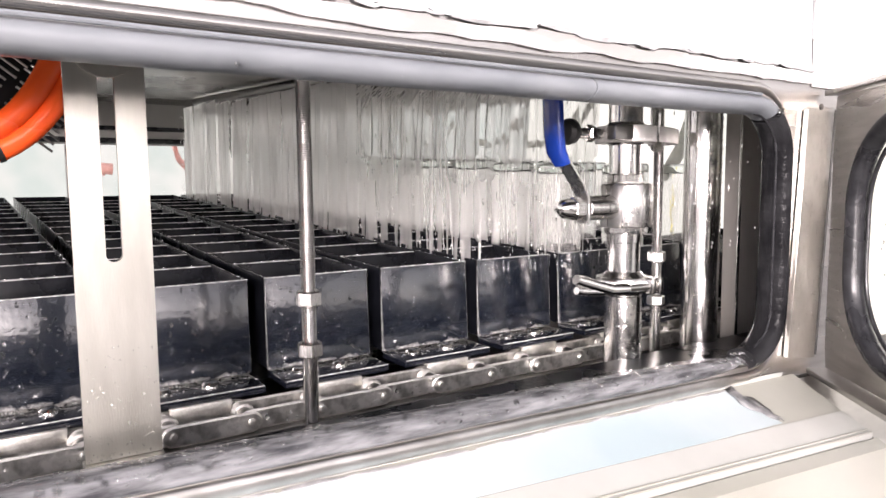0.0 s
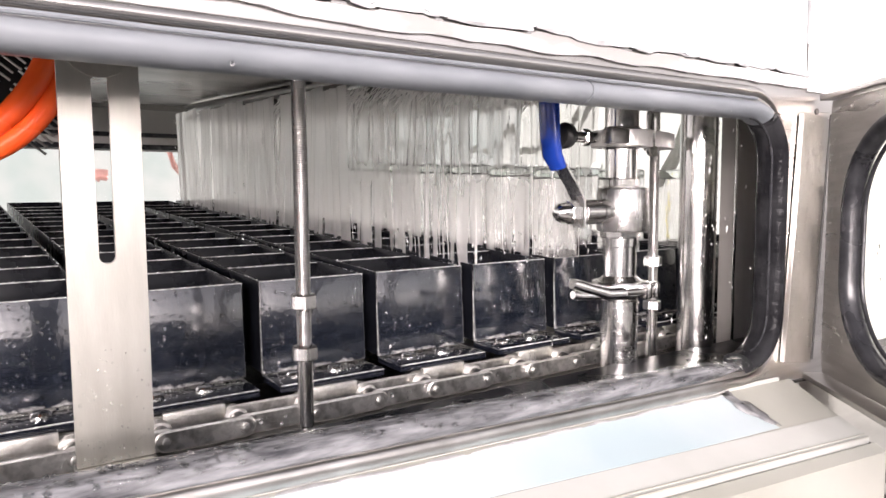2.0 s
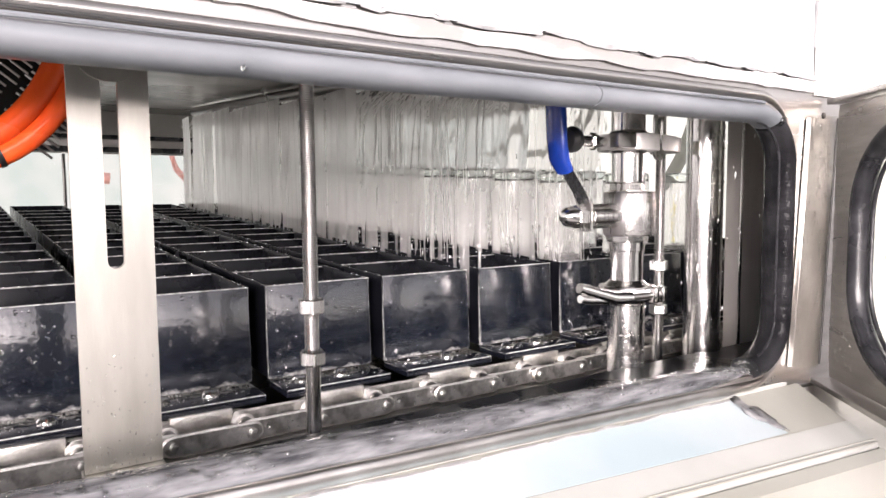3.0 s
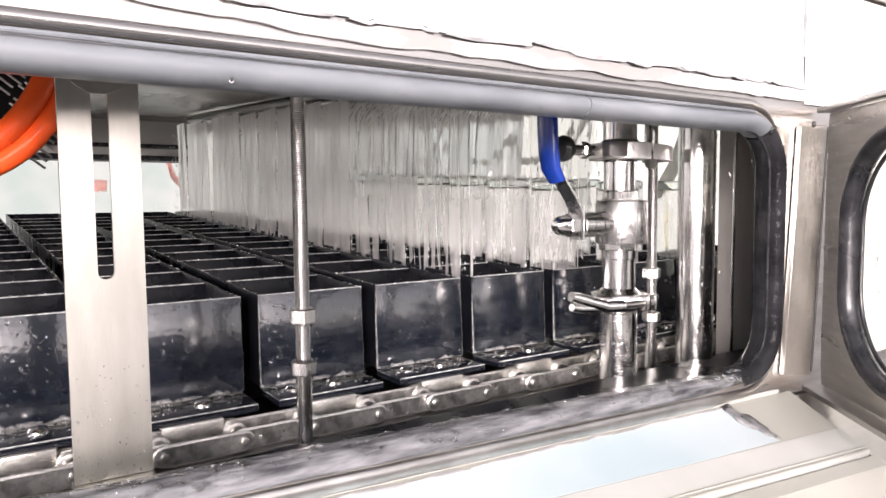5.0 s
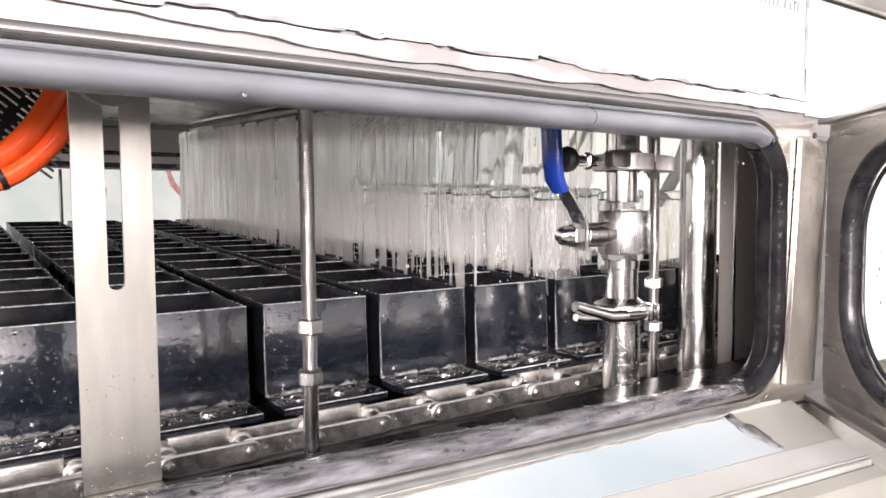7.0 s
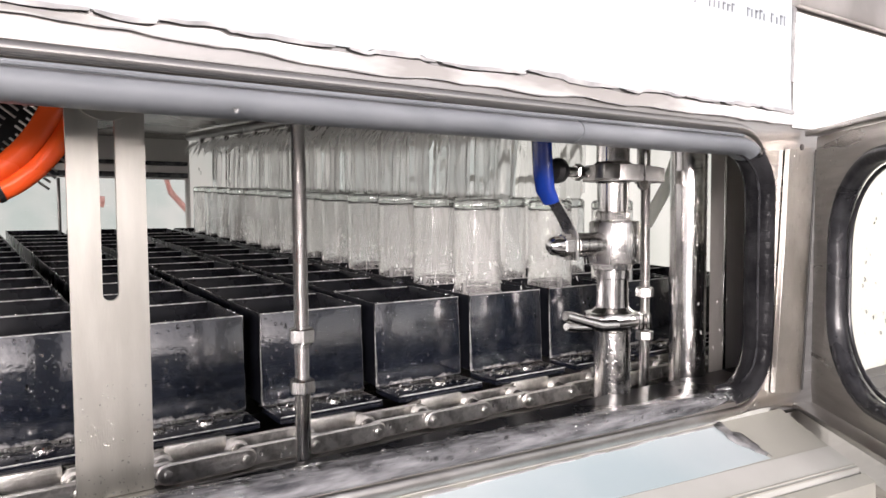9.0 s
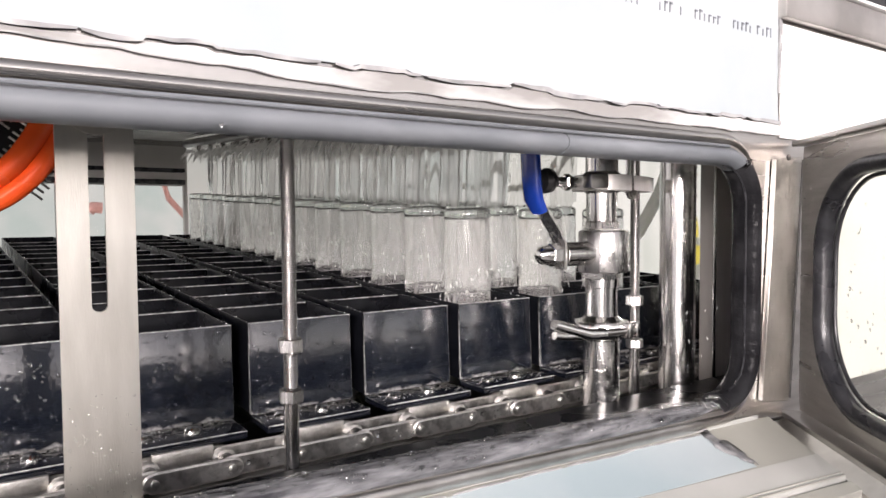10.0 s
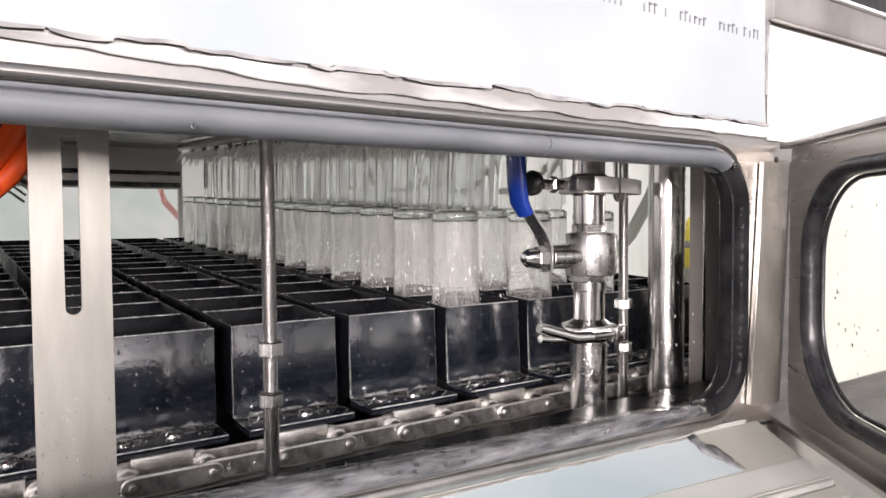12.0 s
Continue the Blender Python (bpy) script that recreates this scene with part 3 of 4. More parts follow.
def build_shell():
    def wall(name, bm, material, label):
        return tagged(part(name, bm, material), label, name.split("_")[0], kind="structure")
    # back wall with a long window
    x0, x1, z0, z1 = -1.2, 0.378, -0.03, 0.218
    bm = B()
    for a in ((-1.5, x0, BED_Z, 0.42), (x1, x1 + 0.012, BED_Z, 0.42), (x1 + 0.012, END_X, BED_Z, -0.03), (x0, x1, BED_Z, z0), (x0, x1, z1, 0.42)):
        box(bm, a[0], a[1], BACK_Y, BACK_Y + 0.02, a[2], a[3])
    wall("wall_back", bm, PALE_WALL, "stained steel back wall with a long window")
    win = tagged(thing("window_1", "long clear window in the steel back wall", "window"), kind="structure")
    part("window_frame", box(B(), x0, x1, BACK_Y - 0.03, BACK_Y - 0.001, 0.221, 0.238, 0.003), BLACK_RUBBER, win, "black rubber frame bar")
    part("window_frame", box(B(), x0, x1, BACK_Y - 0.03, BACK_Y - 0.001, 0.262, 0.275, 0.003), BLACK_RUBBER, win, "black rubber frame bar")
    part("pane", box(B(), x0, x1, BACK_Y + 0.008, BACK_Y + 0.012, z0, z1), PANE, win).visible_shadow = False
    part("mullion", box(B(), -0.004, 0.004, BACK_Y - 0.03, BACK_Y - 0.002, 0.0, 0.214, 0.002), DARK_STEEL, win, "dark steel post")
    # Milky pane added in place of grey wall, so the backdrop's glow brightens it.
    win = tagged(thing("window_added", "milky pane added to brighten the back of the wash zone", "window"), kind="structure")
    part("pane", box(B(), x1 + 0.012, END_X, BACK_Y + 0.006, BACK_Y + 0.012, -0.03, 0.42), MILKY, win).visible_shadow = False
    # end wall: a bright pane from the trays up
    bm = B()
    for a in ((-0.24, BACK_Y, BED_Z, -0.022), (-0.24, BACK_Y, 0.245, 0.42), (-0.24, -0.09, -0.022, 0.245)):
        box(bm, END_X, END_X + 0.02, a[0], a[1], a[2], a[3])
    wall("wall_end", skew(bm, 0), INNER, "stained steel end wall with a large pane")
    win = tagged(thing("window_2", "large clear pane in the end wall, streaked with water", "window"), kind="structure")
    part("pane", skew(box(B(), END_X + 0.008, END_X + 0.012, -0.09, BACK_Y, -0.022, 0.245), 0), PANE, win).visible_shadow = False
    # Left end and ceiling stop short, unseen, to admit added skylight.
    wall("wall_left", box(B(), -1.5, -1.48, -0.24, BACK_Y, BED_Z, -0.14), INNER, "low stained steel wall below an unseen opening added for skylight")
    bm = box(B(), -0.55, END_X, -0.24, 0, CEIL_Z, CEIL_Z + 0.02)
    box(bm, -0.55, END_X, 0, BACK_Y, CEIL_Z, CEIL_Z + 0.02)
    wall("ceiling", skew(bm, 0), CEILING_STEEL, "stained steel ceiling of the wash chamber, coloured darker for its shade")
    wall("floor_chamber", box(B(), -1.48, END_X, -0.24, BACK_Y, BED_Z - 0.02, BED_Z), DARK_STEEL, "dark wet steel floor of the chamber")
    # ledge behind the sill, on which rods and pipes stand; black paints the shaded gap
    bm = box(B(), -1.45, 0.80, -0.238, -0.140, -0.13, -0.1005, 0.002)
    box(bm, -1.45, 0.80, -0.238, -0.09, -0.3, -0.131)
    wall("ledge", bm, MATTE_BLACK, "wet ledge behind the sill, coloured black for the shade there")
    # Unseen dark sheet, added so that the far trays reflect black.
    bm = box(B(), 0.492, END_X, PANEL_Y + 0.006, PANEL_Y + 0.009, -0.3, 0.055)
    wall("lining", bm, MATTE_BLACK, "added dark sheet inside the front casing, reflected in the trays")
    # flat glowing sheets stand in for the bright hall behind the windows
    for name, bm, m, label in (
            ("backdrop_hall", box(B(), -2.2, 2.0, BACK_Y + 0.55, BACK_Y + 0.56, -0.5, 0.8), WINDOW_GLOW, "glowing sheet for the pale hall behind the window"),
            ("backdrop_side", box(B(), 2.02, 2.03, -0.6, BACK_Y + 0.55, -0.9, 1.3), PANEL_GLOW, "glowing sheet for the pale greenish hall beyond the pane")):
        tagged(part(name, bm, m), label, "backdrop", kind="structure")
    bm = sweep(B(), [(0.15, BACK_Y + 0.5, 0.14), (0.165, BACK_Y + 0.5, 0.155), (0.195, BACK_Y + 0.5, 0.152)], 0.022, 12)
    tagged(part("red_valve_wheel", bm, RED_MARK), "red fitting in the hall behind the window", "fitting")
    bm = sweep(B(), [(0.42, BACK_Y + 0.5, 0.26), (0.44, BACK_Y + 0.5, 0.19), (0.50, BACK_Y + 0.5, 0.12)], 0.012, 10)
    tagged(part("red_hose", bm, RED_MARK), "pale red hose in the hall behind the window", "hose")
    post = thing("safety_post", "yellow and white safety post in the hall beyond the end pane", "post")
    part("foot", box(B(), 1.885, 1.925, 0.843, 0.879, -0.95, -0.066, 0.004), BEIGE_FILM, post, "pale post")
    part("band", box(B(), 1.885, 1.925, 0.843, 0.879, -0.0655, 0.002, 0.004), YELLOW, post, "yellow band")
    part("sleeve", box(B(), 1.887, 1.923, 0.845, 0.877, 0.0025, 0.030, 0.004), BEIGE_FILM, post, "pale post")
    part("tip", lathe(B(), [(0.018, 0.0305), (0.018, 0.06), (0.014, 0.09), (0.006, 0.112)], 20, Matrix.Translation((1.905, 0.861, 0))), YELLOW, post, "yellow rounded tip")
    wall("base_plinth", box(B(), -1.48, END_X, -0.235, BACK_Y, -0.95, BED_Z - 0.021), INNER, "steel base of the machine")
    # the hall round the machine
    tagged(part("ground", box(B(), -400, 400, -400, 400, -1.02, -0.95), CONCRETE), "grey concrete hall floor", "floor", kind="structure")
    # Unseen wall, added only to darken what the left trays reflect.
    tagged(part("wall_reflected", box(B(), -5, 1.9, -7.2, -7.0, -0.95, 0.50), REFLECTED_DARK), "unseen low dark wall, added for the trays to reflect", "wall", kind="structure")


def build_door():
    s = 0.558, -0.253
    ang = math.degrees(math.atan2(-0.79, -0.61))
    door = thing("inspection_door", "stainless steel inspection door, half open, with a rubber-framed window", "door", at=pose(s[0], s[1], 0, 0, 0, ang))
    # local x runs from the hinge, local y = -1 faces the chamber
    hole = rounded([(0.062, -0.086), (0.40, -0.086), (0.40, 0.148), (0.062, 0.148)], [0.085] * 4)
    outer = []
    for x, z in hole:
        dx, dz = x - 0.226, z - 0.031
        k = min((0.226 - 0.002) / abs(dx) if dx else 1e9, 0.146 / abs(dz) if dz else 1e9)
        outer.append((0.226 + dx * k, 0.031 + dz * k))
    part("leaf", ring_wall(B(), hole, outer, 0.0, 0.004), STEEL, door)
    part("top_lip", box(B(), 0.002, 0.45, -0.012, 0.02, 0.178, 0.184, 0.001), STEEL, door)
    part("bottom_lip", box(B(), 0.002, 0.45, -0.020, 0.02, -0.122, -0.116, 0.001), STEEL, door)
    g = [(x, -0.004, z) for x, z in rounded([(0.062, -0.086), (0.398, -0.086), (0.398, 0.148), (0.062, 0.148)], [0.085] * 4)]
    part("window_seal", sweep(B(), g, 0.0078, 16, closed=True, flat=(1.0, 1.3), up=(0, 1, 0)), BLACK_RUBBER, door, "glossy black rubber window frame")
    g = [(x, 0.004, z) for x, z in rounded([(0.0705, -0.0775), (0.389, -0.0775), (0.389, 0.1395), (0.0705, 0.1395)], [0.079] * 4)]
    part("window_bead", sweep(B(), g, 0.0022, 10, closed=True, up=(0, 1, 0)), BLACK_RUBBER, door, "thin black rubber bead")
    bm = prism(B(), rounded([(0.058, -0.082), (0.394, -0.082), (0.394, 0.144), (0.058, 0.144)], [0.082] * 4), 0.006, 0.009)
    pane = part("pane", bm, PANE, door, "clear pane with water drops")
    pane.visible_shadow = False
    rng = random.Random(21)
    part("condensation", drops(B(), 170, lambda r: (0.09 + 0.28 * r.random(), 0.0055, -0.06 + 0.18 * r.random()), 0.0006, 0.0022, rng, 0.4), WATER, door, "clear water beads", "stuff")
    part("condensation", drops(B(), 320, lambda r: (0.003 + 0.05 * r.random() ** 1.6, -0.0003, -0.1 + 0.27 * r.random()), 0.0005, 0.0024, rng, 0.5), WATER, door, "clear water beads", "stuff")
    bm = box(B(), 0.625, 1.45, PANEL_Y - 0.003, PANEL_Y - 0.0005, -0.100, 0.184, 0.001)
    tagged(part("trim_side", bm, WALL_PAINT), "beige smooth casing behind the open door", "trim", kind="structure")


build_front()
build_films()
build_shell()
build_door()

# ---- conveyor ----
PITCH, TRAY_W, TRAY_L, ROW = 0.127, 0.110, 1.28, 0.094
FIRST_Y = 0.060


def build_tray():
    """One long divided tray; its origin is at the front, middle of the rim."""
    tray = thing("carrier_tray", "glossy black wet carrier tray with many dividers", "tray", "trays on the conveyor")
    w, t, h = TRAY_W / 2, 0.0018, 0.090
    lean = 0.055

    def leaned(bm):
        for v in bm.verts:
            if -h <= v.co.z <= 0.001 and v.co.y > -0.02:
                v.co.y += lean * v.co.z
        return bm
    part("front_wall", leaned(box(B(), -w, w, 0, t, -h, 0, 0.0008)), LIMED_LIT_BLACK, tray)
    part("back_wall", skew(box(B(), -w, w, TRAY_L - t, TRAY_L, -h, 0, 0.0008)), MATTE_BLACK, tray)
    for x in (-w, w - t):
        part("side_wall", skew(box(B(), x, x + t, t + 0.0005, TRAY_L - t - 0.0005, -h, -0.0005, 0.0006)), MATTE_BLACK, tray)
    bm = sweep(B(), [(-w, 0.0002, -h), (-w, 0.0002, -0.0003), (w, 0.0002, -0.0003), (w, 0.0002, -h)], 0.0008, 6, closed=True)
    sweep(bm, [(-w + 0.002, -0.0480, -h - 0.0014), (w - 0.002, -0.0480, -h - 0.0014)], 0.0007, 6)
    part("rim", leaned(bm), RIM_HIGHLIGHT, tray, "pale edge, a painted rim highlight")
    part("bottom", skew(box(B(), -w + t, w - t, t, TRAY_L - t, -h, -h + 0.003)), MATTE_BLACK, tray)
    lip = mesh_of("divider_rim", box(B(), -w + t, w - t, -0.0011, 0.0011, -0.0029, -0.0019, 0.0003), RIM_HIGHLIGHT)
    div = mesh_of("divider", box(B(), -w + t, w - t, -0.0015, 0.0015, -h + 0.003, -0.003, 0.0005), MATTE_BLACK)
    for i in range(12):
        ob = new("divider", div)
        y = FIRST_Y + ROW * (i + 0.5)
        ob.parent, ob.location = tray, (SKEW_X * y, y, RISE * y)
        ob = new("divider_rim", lip)
        ob.parent, ob.location = tray, (SKEW_X * y, y, RISE * y)
    bm = box(B(), -w + 0.001, w - 0.001, -0.048, 0.001, -h - 0.0082, -h - 0.0012, 0.001)
    part("foot", bm, BLACK, tray)
    for x in (-0.03, 0.012):
        bm = lathe(B(), [(0.0080, -h - 0.0011), (0.0080, -h + 0.001), (0.0062, -h + 0.003), (0.002, -h + 0.0035)], 14, Matrix.Translation((x, -0.022, 0)))
        part("bolt", bm, POLISHED, tray, "shiny round bolt head")
    rng = random.Random(5)
    bm = drops(B(), 260, lambda r: (lambda z: (-w + 0.004 + (TRAY_W - 0.008) * r.random(), -0.0002 + lean * z, z))(-0.086 + 0.083 * r.random()), 0.0004, 0.0019, rng, 0.6)
    drops(bm, 70, lambda r: (-w + TRAY_W * r.random(), -0.004 - 0.036 * r.random(), -h - 0.0010), 0.0006, 0.0030, rng, 0.2, (0, 0, 1))
    drops(bm, 40, lambda r: (-w + TRAY_W * r.random(), 0.0015, 0.0), 0.0003, 0.0012, rng, 0.6, (0, 0, 1))
    drops(bm, 60, lambda r: (-w + 0.006 + (TRAY_W - 0.012) * r.random(), FIRST_Y + ROW * (r.choice((0, 0, 1, 2, 3)) + 0.5), -0.0015), 0.0004, 0.0014, rng, 0.7, (0, 0, 1))
    drops(bm, 120, lambda r: ((w - 0.0015) * r.choice((-1, 1)), 0.9 * r.random() ** 1.5, 0.0), 0.0004, 0.0016, rng, 0.6, (0, 0, 1))
    part("condensation", skew(bm), WATER, tray, "clear water beads", "stuff")
    # white specks at the foot of the front wall paint the puddles' reflections
    bm = drops(B(), 60, lambda r: (-w + 0.004 + (TRAY_W - 0.02) * (0.3 * round(3 * r.random()) + 0.14 * r.random()), -0.003 - 0.03 * r.random() ** 2, -h - 0.0010), 0.0003, 0.0012, rng, 0.2, (0, 0, 1))
    part("puddle_glints", bm, SPRAY, tray, "white specks painted for puddle reflections", "stuff")
    return tray


def build_bottle():
    """A straight glass bottle, standing on its mouth."""
    r = 0.0305
    prof = [(r - 0.003, -0.055), (r, -0.052), (r, 0.0978), (r - 0.004, 0.0982), (0.0005, 0.0982), (0.0005, -0.055)]
    bm = B()
    rings = [[bm.verts.new((q * math.cos(a), q * math.sin(a), h)) for a in (2 * math.pi * k / 32 for k in range(32))] for q, h in prof]
    for a, b in zip(rings, rings[1:] + rings[:1]):
        for k in range(32):
            bm.faces.new((a[k], a[(k + 1) % 32], b[(k + 1) % 32], b[k]))
    ob = thing("glass_bottle", "clear straight glass bottle upside down in a black tray", "bottle", "bottles in the trays")
    body = new("body", mesh_of("body", bm, GLASS, True, 60))
    bm = lathe(B(), [(0.004, 0.0975), (r - 0.010, 0.0970), (r - 0.0030, 0.0965), (r - 0.0004, 0.0985), (r + 0.0003, 0.1020), (r + 0.0003, 0.1060), (r - 0.0012, 0.1095), (r - 0.0045, 0.1115), (r - 0.009, 0.1110), (0.004, 0.1080)], 32)
    base = new("base", mesh_of("base", bm, GLASS_BASE, True, 60))
    for o in (body, base):
        o.parent, o.visible_shadow = ob, False
    tagged(base, "thick clear glass bottom")
    return ob


def build_chain():
    """Roller chain along the front of the trays."""
    chain = thing("conveyor_chain", "wet steel roller chain with tabs below the trays", "chain")
    p = PITCH / 2
    z, h = -0.1105, 0.0088

    def plate(x0, y):
        pts = []
        for c, a0 in ((x0, 90), (x0 + p, -90)):
            for k in range(9):
                a = radians(a0 + 180 * k / 8)
                pts.append((c + h * 1.05 * math.cos(a), z + h * math.sin(a)))
        # waisted between the pins, with a chamfered edge, painted lit, towards the front
        pts = [(x, z + (q - z) * (1 - 0.10 * math.sin(math.pi * min(1, max(0, (x - x0) / p))))) for x, q in pts]
        cx, bm = x0 + p / 2, B()
        inset = [(cx + (x - cx) * 0.975, z + (q - z) * 0.82) for x, q in pts]
        rows = [[bm.verts.new((x, yy, q)) for x, q in o] for o, yy in ((inset, y), (pts, y + 0.0012), (pts, y + 0.0030))]
        bm.faces.new(rows[0])
        bm.faces.new(rows[-1])
        for a, b in zip(rows, rows[1:]):
            for k in range(len(a)):
                j = (k + 1) % len(a)
                bm.faces.new((a[k], a[j], b[j], b[k])).material_index = 1
        return bm
    front = [mesh_of("outer_plate", plate(0, -0.0830), CHAIN), mesh_of("inner_plate", plate(0, -0.0780), CHAIN)]
    rear = [mesh_of("outer_plate", plate(0, -0.0420), CHAIN), mesh_of("inner_plate", plate(0, -0.0475), CHAIN)]
    for me in front + rear:
        me.materials.append(CHAIN_PALE)
    ridges = [(0.0060, 0)]
    for i in range(3):
        ridges += [(0.0092, 0.003 * i + 0.0002), (0.0098, 0.003 * i + 0.0010), (0.0092, 0.003 * i + 0.0018), (0.0064, 0.003 * i + 0.0024)]
    coil = mesh_of("bushing", lathe(B(), ridges, 20, pose(0, -0.0515, z, 90)), CHAIN_PALE)
    pin = mesh_of("pin", lathe(B(), [(0.0034, 0), (0.0034, 0.0470), (0.0028, 0.0478), (0.001, 0.0482)], 14, pose(0, -0.038, z, 90)), CHAIN)
    roll = mesh_of("roller", lathe(B(), [(0.0070, 0), (0.0070, 0.016)], 18, pose(0, -0.0600, z, 90)), DARK_STEEL)
    bush = mesh_of("bush", lathe(B(), [(0.0060, 0), (0.0060, 0.006)], 18, pose(0, -0.0770, z, 90)), CHAIN)
    bm = box(B(), 0.004, p - 0.008, -0.0520, -0.0490, z + 0.001, z + 0.0135, 0.001)
    box(bm, 0.004, p - 0.008, -0.0488, -0.030, z + 0.0112, z + 0.0132, 0.0006)
    tab = mesh_of("tab", bm, CHAIN_PALE)
    rng = random.Random(6)
    bead = mesh_of("condensation", drops(B(), 20, lambda r: (p * r.random(), -0.0828, z + h * (1.6 * r.random() - 0.8)), 0.0004, 0.0022, rng, 0.5), WATER, True, 180)
    for i in range(-14, 17):
        x = i * p - 0.0885
        for me in (front[i % 2], rear[i % 2], pin, roll, bush, coil, bead) + (() if i % 2 else (tab,)):
            ob = new(me.name, me)
            ob.parent, ob.location = chain, (x, 0, 0)
            if me is bead:
                tagged(ob, kind="stuff")
    return chain


tray = build_tray()
TRAY_X = [-TRAY_W / 2 + PITCH * k for k in range(-5, 7)]
TRAYS = [tray]
tray.matrix_basis = pose(TRAY_X[0], 0, 0)
for x in TRAY_X[1:]:
    TRAYS.append(copy_thing(tray, pose(x, 0, 0)))
bottle = build_bottle()
BOTTLES, spots = [], []
for k in (3, 4, 5):
    for i in range(13):
        j = random.Random(k * 31 + i)
        spots.append((-TRAY_W / 2 + PITCH * k + 0.002 + 0.003 * (j.random() - 0.5), FIRST_Y + ROW * i + 0.004 * (j.random() - 0.5), 0.0012 * j.random(), j.random() * 90))
for i, (x, y, z, a) in enumerate(spots):
    ob = bottle if not i else copy_thing(bottle, Matrix())
    ob.matrix_basis = pose(x + SKEW_X * y, y, z + RISE * y, 0, 0, a)
    BOTTLES.append(ob)
CHAIN_THING = build_chain()
# Dark steel here paints the shade below the chain and trays.
tagged(part("chain_rail", box(B(), -1.2, 0.8, -0.085, -0.03, -0.160, -0.1205, 0.002), DARK_STEEL), "wet steel rail under the chain, coloured dark for its shade", "rail")
tagged(part("rail_bed", box(B(), -1.2, 0.8, -0.08, 1.5, -0.40, -0.161, 0.002), DARK_STEEL), "steel bed under the trays, coloured dark for their shade", "bed")


# ---- fittings behind the opening ----
def build_plate():
    th = thing("slotted_bracket", "sandblasted steel flat bracket with a long slot", "bracket")
    x0, x1, y = -0.1575, -0.110, -0.153
    sx0, sx1, sz0, sz1 = -0.1385, -0.1285, 0.040, 0.215
    bm = ring_wall(B(), rounded([(sx0, sz0), (sx1, sz0), (sx1, sz1), (sx0, sz1)], [0.0049] * 4, 6),
                   rounded([(x0, -0.092), (x1, -0.092), (x1, 0.24), (x0, 0.24)], [0.001] * 4, 6), y, y + 0.004)
    part("flat_bar", bm, MATTE_STEEL, th)
    part("foot", box(B(), x0 - 0.001, x1 + 0.001, y - 0.014, y + 0.012, -0.1, -0.0925, 0.001), MATTE_STEEL, th)
    bead = [(x0 - 0.004 + (x1 - x0 + 0.008) * i / 24, y - 0.0155 + 0.0015 * noise.noise((i * 0.8, 3, 1)), -0.0985 + 0.0015 * noise.noise((i * 0.9, 7, 2))) for i in range(25)]
    part("sealant", sweep(B(), bead, [0.0016 + 0.0012 * abs(noise.noise((i * 1.1, 1, 5))) for i in range(25)], 8), WHITE_FILM, th, "rough white sealant bead")
    bm = lathe(B(), [(0.006, 0), (0.021, 0), (0.021, 0.003), (0.006, 0.003)], 36, pose(-0.1335, y - 0.0005, 0.1795, 90))
    rng = random.Random(31)
    beads = drops(B(), 90, lambda r: (x0 + 0.002 + (x1 - x0 - 0.004) * r.random(), y - 0.0002, -0.091 + 0.075 * r.random() ** 2), 0.0004, 0.0016, rng, 0.4)
    part("condensation", beads, WATER, th, "clear water beads", "stuff")
    part("washer", bm, MATTE_STEEL, th, "large steel washer")


def build_rod(x, y, z0, z1, r, nuts, thread0, label):
    th = thing("threaded_rod", label, "rod")
    part("shank", lathe(B(), [(r * 1.05, z0), (r * 1.05, thread0)], 20, Matrix.Translation((x, y, 0))), POLISHED, th)
    prof, z = [], thread0
    while z < z1:
        prof += [(r * 0.89, z), (r, z + 0.0008)]
        z += 0.0017
    part("thread", lathe(B(), prof, 16, Matrix.Translation((x, y, 0))), SATIN, th, "threaded steel")
    for a, b, f in nuts:
        part("nut", hexnut(B(), x, y, a, b, f), SATIN, th)


